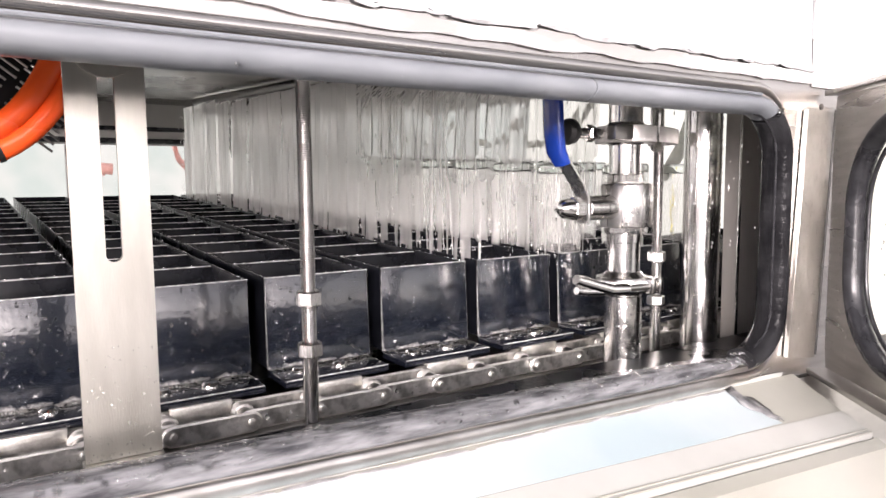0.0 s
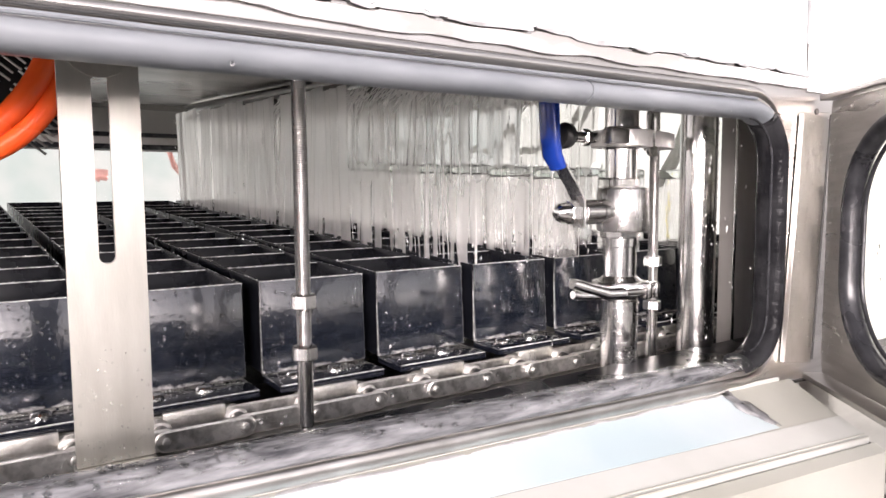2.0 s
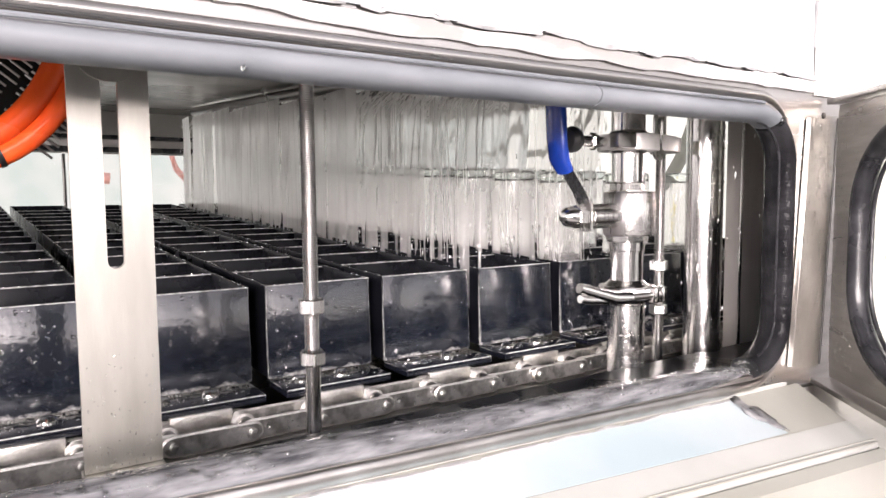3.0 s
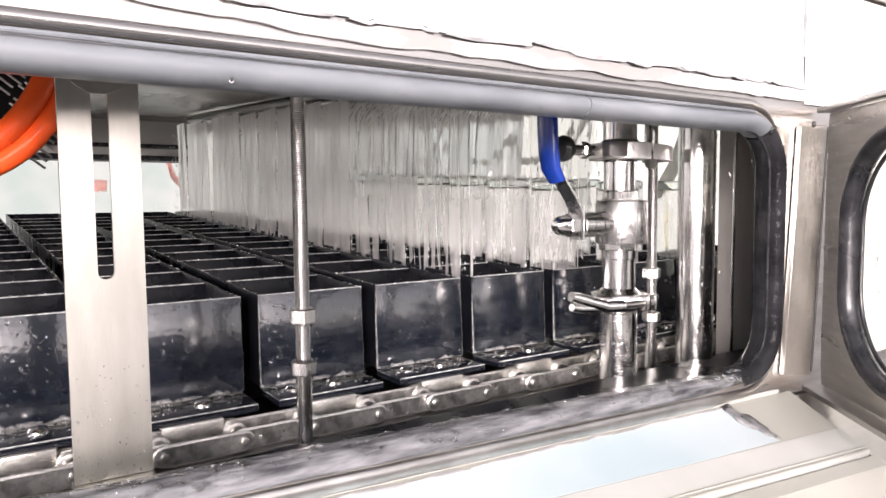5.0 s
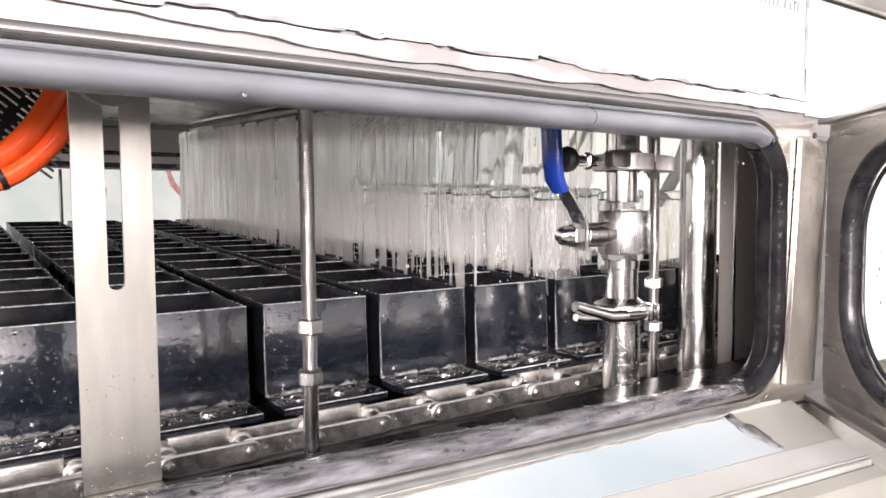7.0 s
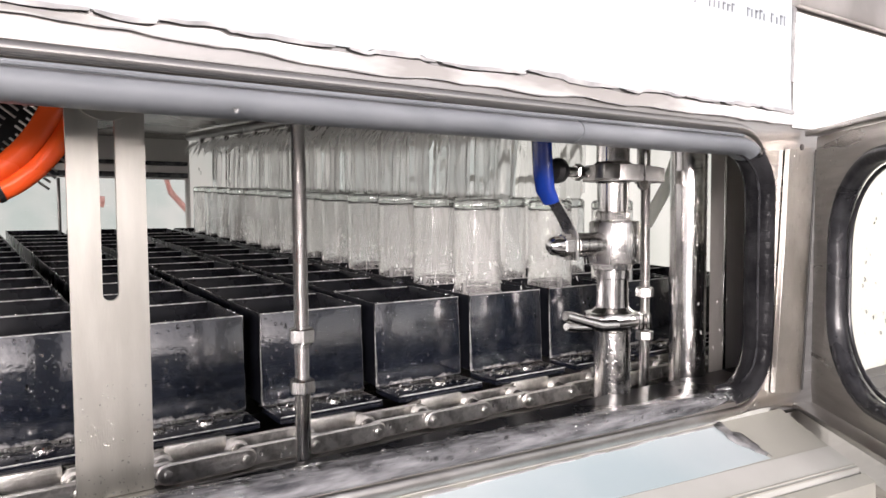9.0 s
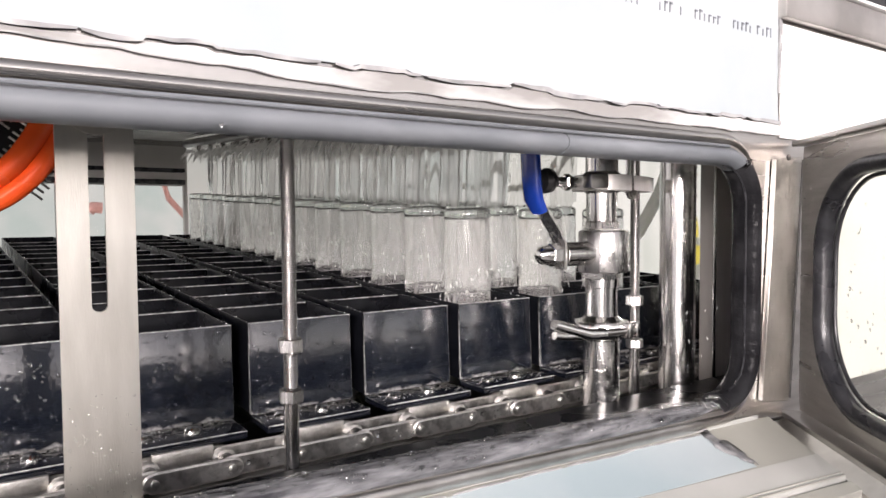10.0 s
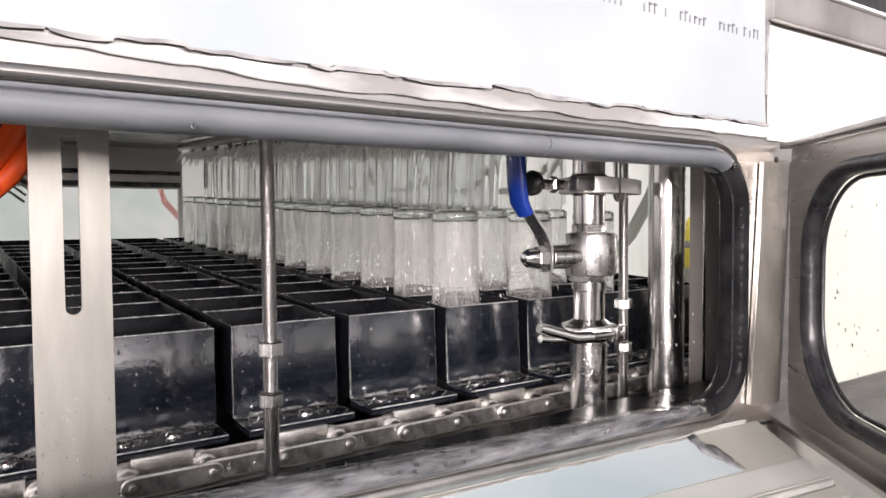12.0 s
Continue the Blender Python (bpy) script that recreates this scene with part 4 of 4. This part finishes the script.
def build_valve():
    cx, cy = 0.3725, -0.131
    at = Matrix.Translation((cx, cy, 0))
    th = thing("valve_pipe", "polished steel pipe with a ball valve and clamps, wet", "pipe")
    part("lower_pipe", lathe(B(), [(0.0198, -0.2), (0.0198, -0.034)], 40, at), POLISHED, th)
    part("ferrule", lathe(B(), [(0.0187, -0.033), (0.0255, -0.026), (0.0255, -0.014), (0.0175, -0.007), (0.0175, 0.024), (0.019, 0.025), (0.019, 0.034)], 40, at), POLISHED, th)
    part("hex_end", lathe(B(), [(0.020, 0.0335), (0.0215, 0.035), (0.0215, 0.0405), (0.020, 0.042)], 8, at), POLISHED, th)
    part("valve_body", lathe(B(), [(0.019, 0.0395), (0.0262, 0.041), (0.0276, 0.043), (0.0276, 0.085), (0.0262, 0.087), (0.0175, 0.089)], 48, Matrix.Translation((cx + 0.003, cy, 0))), SATIN, th, "polished valve body")
    part("hex_end", lathe(B(), [(0.0165, 0.087), (0.0185, 0.089), (0.0185, 0.096), (0.0165, 0.098)], 8, at), POLISHED, th)
    part("ferrule", lathe(B(), [(0.0165, 0.098), (0.0170, 0.128), (0.0255, 0.134), (0.0255, 0.145), (0.0178, 0.152)], 40, at), POLISHED, th)
    part("upper_pipe", lathe(B(), [(0.0178, 0.152), (0.0178, 0.262)], 40, at), POLISHED, th)
    # upper clamp band with its bolt and black knob, turned towards the lever
    m = at @ pose(0, 0, 0, 0, 0, 0)
    up = part("clamp", lathe(B(), [(0.0255, 0.1305), (0.0318, 0.1305), (0.0325, 0.1312), (0.0325, 0.1468), (0.0318, 0.1475), (0.0255, 0.1475)], 48, m), CLAMP_STEEL, th, "flat steel clamp band")
    bm = box(B(), cx - 0.050, cx - 0.024, cy - 0.033, cy - 0.020, 0.1315, 0.147, 0.002)
    part("ear", bm, STEEL, up)
    loop = [(0.020, -0.028), (0.055, -0.018), (0.082, -0.004), (0.093, 0.010), (0.094, 0.024), (0.088, 0.034), (0.078, 0.036)]
    bm = B()
    rows = [[bm.verts.new((cx + x + dx, cy + y + dx, z)) for dx, z in ((-0.0011, 0.1310), (0.0011, 0.1310), (0.0011, 0.1470), (-0.0011, 0.1470))] for x, y in loop]
    for a, b in zip(rows, rows[1:]):
        for k in range(4):
            bm.faces.new((a[k], a[(k + 1) % 4], b[(k + 1) % 4], b[k]))
    bm.faces.new(rows[0])
    bm.faces.new(rows[-1])
    part("loop", bm, CLAMP_STEEL, up, "flat steel loop round the rod")
    part("bolt", sweep(B(), [(cx - 0.066, cy + 0.004, 0.1395), (cx - 0.028, cy + 0.004, 0.1395)], 0.0055, 14), POLISHED, up)
    part("nut", lathe(B(), [(0.0075, 0), (0.009, 0.0015), (0.009, 0.008), (0.0075, 0.0095)], 6, pose(cx - 0.054, cy + 0.004, 0.1395, 0, 90)), POLISHED, up)
    part("knob", lathe(B(), [(0.004, 0), (0.011, 0.003), (0.0135, 0.008), (0.0125, 0.014), (0.007, 0.020), (0.005, 0.021)], 24, pose(cx - 0.086, cy + 0.006, 0.1405, 0, 90)), BLACK_KNOB, up, "black round knob")
    # lower clamp with a long wing nut
    lo = part("clamp", lathe(B(), [(0.0255, -0.0285), (0.0295, -0.028), (0.031, -0.025), (0.031, -0.016), (0.0295, -0.013), (0.0255, -0.0125)], 48, m), POLISHED, th, "polished clamp band")
    part("bolt", sweep(B(), [(cx - 0.042, cy - 0.030, -0.0205), (cx + 0.012, cy - 0.034, -0.0205)], 0.0035, 12), STEEL, lo)
    bm = sweep(B(), [(cx - 0.096, cy - 0.026, -0.006), (cx - 0.088, cy - 0.026, -0.0085), (cx - 0.070, cy - 0.028, -0.014), (cx - 0.052, cy - 0.030, -0.0195), (cx - 0.030, cy - 0.032, -0.0205)],
               [0.005, 0.0062, 0.006, 0.007, 0.0065], 14)
    sweep(bm, [(cx - 0.095, cy - 0.026, -0.017), (cx - 0.084, cy - 0.026, -0.019), (cx - 0.060, cy - 0.028, -0.0205)], [0.004, 0.0045, 0.005], 12)
    part("wing_nut", bm, POLISHED, lo, "long polished wing nut")
    for dx in (0.004, 0.016):
        part("lug", box(B(), cx + dx - 0.004, cx + dx + 0.004, cy - 0.039, cy - 0.027, -0.029, -0.012, 0.002), POLISHED, lo)
    # stem, lever and sleeve
    part("stem", sweep(B(), [(cx - 0.022, cy, 0.0625), (cx - 0.060, cy, 0.0625)], [0.0135, 0.0125], 24), POLISHED, th)
    part("stem_nut", lathe(B(), [(0.0105, 0), (0.012, 0.0015), (0.012, 0.013), (0.0105, 0.0145)], 6, pose(cx - 0.0795, cy, 0.0625, 0, 90)), POLISHED, th)
    part("acorn_nut", lathe(B(), [(0.001, 0), (0.0055, 0.001), (0.0095, 0.006), (0.0105, 0.0155)], 20, pose(cx - 0.095, cy, 0.0625, 0, 90)), POLISHED, th)
    lev = [(-0.063, 0.047), (-0.063, 0.074), (-0.070, 0.087), (-0.0895, 0.111), (-0.0955, 0.117)]
    bm = B()
    ring = []
    for x, z in lev:
        ring.append([bm.verts.new((cx + x + dx, cy + dy, z)) for dx, dy in ((-0.0015, -0.0095), (0.0015, -0.0095), (0.0015, 0.0095), (-0.0015, 0.0095))])
    for a, b in zip(ring, ring[1:]):
        for k in range(4):
            bm.faces.new((a[k], a[(k + 1) % 4], b[(k + 1) % 4], b[k]))
    bm.faces.new(ring[0])
    bm.faces.new(ring[-1])
    lever = part("lever", bm, SATIN, th, "bent flat steel lever")
    bm = sweep(B(), [(cx - 0.0915, cy, 0.108), (cx - 0.0995, cy, 0.120), (cx - 0.1025, cy, 0.138), (cx - 0.108, cy, 0.235), (cx - 0.1082, cy, 0.238)], [0.0098, 0.0112, 0.0114, 0.0114, 0.008], 20, flat=(1.15, 0.62), up=(1, 0, 0))
    part("sleeve", bm, BLUE, lever, "glossy blue vinyl sleeve")
    # hanging strap with a slot beside the pipe
    rng = random.Random(8)
    bm = drops(B(), 170, lambda r: (lambda a, z: (cx + 0.0198 * math.cos(a), cy + 0.0198 * math.sin(a), z))(-2.9 + 2.4 * r.random(), -0.11 + 0.075 * r.random()), 0.0005, 0.0019, rng, 0.6, (-0.5, -0.8, 0))
    drops(bm, 240, lambda r: (lambda a, z: (cx + 0.003 + 0.0276 * math.cos(a), cy + 0.0276 * math.sin(a), z))(-2.9 + 2.4 * r.random(), 0.043 + 0.042 * r.random()), 0.0005, 0.0020, rng, 0.6, (-0.5, -0.8, 0))
    drops(bm, 130, lambda r: (lambda a, z: (cx + 0.0325 * math.cos(a), cy + 0.0325 * math.sin(a), z))(-2.6 + 2.6 * r.random(), 0.131 + 0.016 * r.random()), 0.0004, 0.0014, rng, 0.6, (0.2, -0.9, 0))
    part("condensation", bm, WATER, th, "clear water beads", "stuff")


def build_posts():
    th = thing("support_pipe", "thick polished steel support pipe, wet", "pipe")
    part("tube", lathe(B(), [(0.0212, -0.2), (0.0212, 0.262)], 40, Matrix.Translation((0.506, -0.130, 0))), POLISHED, th)
    rng = random.Random(4)
    bm = drops(B(), 260, lambda r: (lambda a: (0.506 + 0.0213 * math.cos(a), -0.130 + 0.0213 * math.sin(a), -0.11 + 0.28 * r.random()))(-3.0 + 2.4 * r.random()), 0.0004, 0.0015, rng, 0.6, (-0.6, -0.75, 0))
    part("condensation", bm, WATER, th, "clear water beads", "stuff")
    th = thing("corner_column", "steel box column with a bright edge", "column")
    part("box_section", box(B(), 0.582, 0.70, -0.128, -0.107, -0.3, 0.262, 0.0015), COLUMN_STEEL, th)
    part("edge_strip", box(B(), 0.580, 0.5845, -0.1305, -0.1285, -0.2, 0.255, 0.0005), POLISHED, th, "bright polished edge strip")
    th = thing("slotted_strap", "small steel strap with a slot beside the pipe", "bracket")
    bm = ring_wall(B(), rounded([(0.4165, 0.138), (0.4255, 0.138), (0.4255, 0.168), (0.4165, 0.168)], [0.0044] * 4, 6),
                   rounded([(0.412, 0.122), (0.430, 0.122), (0.430, 0.174), (0.412, 0.174)], [0.008] * 4, 6), -0.1335, -0.1305)
    part("strap", bm, SATIN, th)


def build_hoses():
    for off, label in ((0.0, "glossy orange plastic air hose"), (0.013, "glossy orange plastic air hose behind another")):
        th = thing("air_hose", label, "hose", "orange hoses")
        pts = []
        for i in range(19):
            t = i / 18
            a = radians(84 * t)
            pts.append((-0.129 - 1.0 * off - 0.085 * (1 - math.cos(a)), -0.105 - 0.25 * off, 0.262 - 0.153 * math.sin(a) + 0.55 * off * t))
        part("tube", sweep(B(), pts, 0.0078, 18), ORANGE, th)
        if not off:
            a, b = Vector(pts[16]), Vector(pts[17])
            part("clip", sweep(B(), [a, a + (b - a) * 0.5], 0.0085, 18), BLACK_KNOB, th, "black clip ring")
    for y in (0.20, 0.39, 0.67, 0.95):
        th = thing("drain_hose", "milky plastic hose hanging in an arc", "hose", "hanging hoses")
        pts = [(0.66, y + 0.21 * (1 - math.cos(radians(90 * i / 14))), 0.262 + RISE * y - 0.112 * math.sin(radians(90 * i / 14))) for i in range(15)]
        part("tube", sweep(B(), pts, 0.0065, 14), GREY_HOSE, th)
    th = thing("drain_hose", "thick grey plastic hose slanting down beyond the posts", "hose", "hanging hoses")
    part("tube", sweep(B(), [(0.72, 0.036, 0.262), (0.72, 0.046, 0.19), (0.72, 0.066, 0.142), (0.72, 0.108, 0.079), (0.72, 0.17, 0.02), (0.72, 0.26, -0.05)], 0.0105, 16), GREY_HOSE, th)
    th = thing("cable_bundle", "bundle of ribbed steel hoses near the ceiling", "hose")
    rng = random.Random(9)
    for x0, z0, x1, z1, n in ((-0.124, 0.214, -0.168, 0.140, 15), (-0.156, 0.250, -0.222, 0.176, 15)):
        for i in range(n):
            u = i / (n - 1)
            x, z = x0 + (x1 - x0) * u, z0 + (z1 - z0) * u
            d = 0.017 + 0.006 * rng.random()
            part("ribbed_hose", sweep(B(), [(x - d, 0.12, z + 0.8 * d), (x, 0.118, z), (x + d, 0.12, z - 0.8 * d)], 0.0012, 8), STEEL, th)
    # No real plate: a black sheet for the ceiling's shade behind the hoses.
    part("backing", box(B(), -0.27, -0.112, 0.13, 0.137, 0.150, 0.262, 0.002), BLACK_KNOB, th, "dark sheet standing in for the shade behind the hoses")
    rng = random.Random(21)
    bm = drops(B(), 150, lambda r: (-0.10 + 0.30 * r.random(), 0.05 + 0.65 * r.random(), 0.2618), 0.0008, 0.0030, rng, 0.7, (0, 0, -1))
    skew(bm, 0)
    tagged(part("condensation", bm, WATER), "clear water beads hanging from the ceiling", "water", kind="stuff")



build_plate()
build_rod(0.0075, -0.134, -0.12, 0.262, 0.006, ((-0.0065, 0.0055, 0.0185), (-0.0475, -0.036, 0.0185)), -0.036, "threaded steel rod with two nuts standing on the ledge")
build_rod(0.463, -0.101, -0.16, 0.20, 0.006, ((-0.006, 0.006, 0.0185), (-0.058, -0.047, 0.0185)), -0.047, "threaded steel rod beside the valve pipe")
build_valve()
build_posts()
build_hoses()


# ---- water ----
def build_spray_bars():
    for k in (3, 4, 5):
        x = -TRAY_W / 2 + PITCH * k
        th = thing("spray_bar", "dark steel spray bar with nozzles over the bottles", "pipe", "spray bars")
        part("tube", sweep(B(), [(x, -0.02, 0.247), (x + SKEW_X * 1.3, 1.3, 0.247 + RISE * 1.3)], 0.011, 16), DARK_STEEL, th)
        nozzle = mesh_of("nozzle", lathe(B(), [(0.006, 0.236), (0.006, 0.228), (0.003, 0.224)], 10, Matrix()), DARK_STEEL)
        for i in range(13):
            ob = new("nozzle", nozzle)
            y = FIRST_Y + ROW * i
            ob.parent, ob.location = th, (x + SKEW_X * y, y, RISE * y)


def jet_mesh(seed, n, z0, z1, spread, r0, r1):
    rng = random.Random(seed)
    bm = B()
    for _ in range(n):
        bx, by = 0.05 * (rng.random() - 0.5), 0.094 * (rng.random() - 0.5)
        ex, ey = -0.004 - 0.022 * rng.random(), spread * (0.5 + 0.7 * rng.random())
        top = z0 - (z0 - z1) * 0.12 * rng.random()
        end = z0 - (z0 - z1) * (0.16 + 0.22 * rng.random() ** 2)
        pts = []
        for i in range(4):
            t = i / 3
            pts.append((bx + ex * t + 0.001 * rng.random(), by + ey * t + 0.001 * rng.random(), top + (end - top) * t))
        r = r0 + (r1 - r0) * rng.random()
        sweep(bm, pts, [r * 0.5, r, r * 1.1, r * 0.25], 5, caps=False)
    for f in bm.faces:
        f.material_index = 1
    cols = []
    for i in range(25):
        y = -0.047 + 0.094 * i / 24
        x = 0.036 + 0.008 * noise.noise((y * 50, seed, 1))
        low = 0.112 + 0.02 * noise.noise((y * 55, seed, 5))
        cols.append([bm.verts.new((x + 0.006 * noise.noise((y * 80, seed, z * 9)), y + 0.06 * (0.234 - z), z)) for z in (0.236, 0.20, 0.16, low)])
    for a, b in zip(cols, cols[1:]):
        for k in range(3):
            bm.faces.new((a[k], a[k + 1], b[k + 1], b[k]))
    me = mesh_of("water_jet", bm, SHEET)
    me.materials.append(SPRAY)
    return me


def curtain_mesh(seed, n, sheet=True):
    """Nearly upright streaks of falling water over one bottle's cell."""
    rng = random.Random(seed)
    bm = B()
    for _ in range(n):
        x, y = 0.118 * (rng.random() - 0.5), 0.094 * (rng.random() - 0.5)
        tilt = 0.10 * (rng.random() - 0.35)
        top = 0.225 - 0.15 * rng.random() ** 2
        end = -0.045 + 0.12 * rng.random() ** 3
        r = 0.0004 + 0.0015 * rng.random() ** 3
        pts = [(x + tilt * (top - z) + 0.0012 * rng.random(), y + 0.0012 * rng.random(), z) for z in (top, top + (end - top) * 0.35, top + (end - top) * 0.7, end)]
        sweep(bm, pts, [r * 0.4, r, r * 1.2, r * 0.4], 5, caps=False)
    for f in bm.faces:
        f.material_index = 1
    # a rippled sheet along the rows, its lower edge torn into tongues
    cols = []
    heights = (0.226, 0.16, 0.09, 0.03) if sheet else (0.085, 0.065, 0.045, 0.025)
    for i in range(31):
        y = -0.047 + 0.094 * i / 30
        x = -0.055 + 0.006 * noise.noise((y * 60, seed, 1))
        low = -0.02 + 0.045 * noise.noise((y * 55, seed, 5)) + 0.02 * noise.noise((y * 170, seed, 7))
        cols.append([bm.verts.new((x + 0.004 * noise.noise((y * 90, seed, z * 9)), y, z)) for z in (heights[0] + (0 if sheet else 0.04 * noise.noise((y * 70, seed, 3))), *heights[1:], low)])
    for a, b in zip(cols, cols[1:]):
        for k in range(4):
            if sheet or noise.noise((a[0].co.y * 65, seed, 11)) > -0.02:
                bm.faces.new((a[k], a[k + 1], b[k + 1], b[k]))
    me = mesh_of("water_curtain", bm, CURTAIN)
    me.materials.append(CURTAIN)
    return me


def drop_mesh(seed, n, size, height, scale=1.0, material=CLEAR):
    rng = random.Random(seed)
    bm = B()
    for _ in range(n):
        r = scale * (0.0006 + 0.0018 * rng.random() ** 2)
        m = Matrix.Translation((size[0] * (rng.random() - 0.5), size[1] * (rng.random() - 0.5), height * (rng.random() - 0.5))) @ Matrix.Diagonal((r, r, r * (2 + 5 * rng.random()), 1))
        bmesh.ops.create_icosphere(bm, subdivisions=1, radius=1, matrix=m)
    return mesh_of("water_drops", bm, material)


def splash_mesh(seed, n, size, z0, z1, r0, r1, material):
    """Small shards of splashing water round the tray rims."""
    rng = random.Random(seed)
    verts, faces = [], []
    for _ in range(n):
        c = Vector((size[0] * (rng.random() - 0.5), size[1] * (rng.random() - 0.5), z0 + (z1 - z0) * rng.random() ** 1.6))
        r = r0 + (r1 - r0) * rng.random() ** 2
        lean = Vector((0.5 * (rng.random() - 0.5), 0.5 * (rng.random() - 0.5), 1)) * r * (1.5 + 3.5 * rng.random())
        k = len(verts)
        verts += [c + lean, c - lean, c + Vector((r, 0, 0)), c + Vector((0, r, 0)), c - Vector((r, 0, 0)), c - Vector((0, r, 0))]
        for i in range(4):
            faces += [(k, k + 2 + i, k + 2 + (i + 1) % 4), (k + 1, k + 2 + (i + 1) % 4, k + 2 + i)]
    me = bpy.data.meshes.new("water_splash")
    me.from_pydata(verts, [], faces)
    me.materials.append(material)
    me.shade_smooth()
    return me


build_spray_bars()
JETS, HEAVY, FALLING, CROWNS = [], [], [], []
crowns = [splash_mesh(80 + s, 70, (0.115, 0.094), -0.03, 0.045, 0.0004, 0.0014, SPRAY) for s in range(3)]
fine = [jet_mesh(s, 44, 0.236, 0.110, 0.016, 0.0005, 0.0013) for s in range(4)]
dense = [curtain_mesh(40 + s, 4) for s in range(5)]
near = [curtain_mesh(60 + s, 5, False) for s in range(3)]
for k in (3, 4):
    for i in range(13):
        y = FIRST_Y + ROW * i
        p = (-TRAY_W / 2 + PITCH * k + SKEW_X * y, y, RISE * y)
        ob = tagged(new("water_jet", fine[(i + k) % 4]), "thin white water jets spraying down on the bottles", "water", "water jets", "stuff")
        ob.visible_shadow = False
        JETS.append((ob, p))
        ob = tagged(new("water_curtain", dense[(i * 3 + k) % 5] if i > 2 else near[(i + k) % 3]), "dense white streaks of rinsing water falling over the bottles", "water", "water curtains", "stuff")
        ob.visible_shadow = False
        HEAVY.append((ob, p))
        ob = tagged(new("water_splash", crowns[(i + 2 * k) % 3]), "white splashes of water at the tray rims", "water", "rim splashes", "stuff")
        ob.visible_shadow = False
        CROWNS.append((ob, p))
mist = splash_mesh(91, 1500, (0.075, 0.34), -0.01, 0.225, 0.0005, 0.0014, CURTAIN)
for k in (3, 4):
    ob = tagged(new("water_mist", mist), "fine white mist round the far bottles", "water", "mist", "stuff")
    ob.visible_shadow = False
    HEAVY.append((ob, (-TRAY_W / 2 + PITCH * k + SKEW_X * 1.2, 1.20, RISE * 1.2)))
falls = [drop_mesh(s, 40, (0.30, 0.9 if s % 2 else 0.4), 0.16) for s in range(4)]
for i in range(8):
    ob = tagged(new("water_drops", falls[i % 4]), "white drops of falling water", "water", "falling drops", "stuff")
    ob.visible_shadow = False
    FALLING.append((ob, (0.38 + 0.03 * (i % 3), 0.25 + 0.14 * (i % 4), 0), i))
splash = drop_mesh(77, 45, (0.16, 0.05), 0.10, 0.7, WATER)
for i in range(3):
    ob = tagged(new("water_splash", splash), "splashing drops in front of the trays", "water", "splashes", "stuff")
    ob.visible_shadow = False
    FALLING.append((ob, (0.33 + 0.03 * i, -0.055 - 0.01 * i, -0.06), 20 + i))


streaks = splash_mesh(95, 12, (0.10, 0.04), -0.12, 0.12, 0.0005, 0.0011, SPRAY)
for i in range(3):
    ob = tagged(new("water_splash", streaks), "single drops flying past the steel corner", "water", "splashes", "stuff")
    ob.visible_shadow = False
    FALLING.append((ob, (0.40 + 0.03 * i, -0.205, 0.04), 24 + i))


# ---- what moves ----
def motions():
    def index(ob, base):
        rows = [(t, Matrix.Translation((dx, 0, 0)) @ base) for t, dx in ((0, PITCH), (7.7, PITCH), (8.25, 0.088), (8.8, 0.027), (9.05, 0.0), (12, 0.0))]
        walk(ob, rows)
    for ob in TRAYS + BOTTLES + [CHAIN_THING]:
        index(ob, ob.matrix_basis.copy())
    for n, (ob, p) in enumerate(JETS):
        rng = random.Random(n)
        rows = [(0.25 * i, pose(p[0], p[1], p[2], 2 * (rng.random() - 0.5), 3 * (rng.random() - 0.5), 8 * (rng.random() - 0.5))) for i in range(49)]
        walk(ob, rows)
    for n, (ob, p) in enumerate(CROWNS):
        rng = random.Random(300 + n)
        walk(ob, [(0.25 * i, pose(p[0], p[1], p[2] + 0.012 * (rng.random() - 0.5), 6 * (rng.random() - 0.5), 6 * (rng.random() - 0.5), 40 * (rng.random() - 0.5))) for i in range(49)])
    for n, (ob, p) in enumerate(HEAVY):
        rng = random.Random(100 + n)
        rows = [(0.25 * i, pose(p[0], p[1], p[2] + 0.01 * (rng.random() - 0.5), 3 * (rng.random() - 0.5), 3 * (rng.random() - 0.5), 8 * (rng.random() - 0.5))) for i in range(30)]
        rows += [(7.6, pose(p[0], p[1], p[2] - 0.06)), (7.9, pose(p[0], p[1], -0.33)), (12, pose(p[0], p[1], -0.36))]
        walk(ob, rows)
    for ob, p, n in FALLING:
        rng = random.Random(200 + n)
        rows, t = [(0.0, pose(p[0], p[1], p[2] + 0.1))], 0.1 * rng.random() + 0.07
        while t < (12 - 0.5 if n < 20 else 7.0):
            low, dur = p[2] - 0.16, 0.27 + 0.1 * rng.random()
            rows.append((t, pose(p[0], p[1], p[2] + 0.22, 0, 0, 20 * rng.random())))
            rows.append((t + dur, pose(p[0], p[1], low, 0, 0, 20 * rng.random())))
            t += dur + 1 / 30
        rows.append((12.0, pose(p[0], p[1], p[2] - 0.16)))
        walk(ob, rows)


motions()
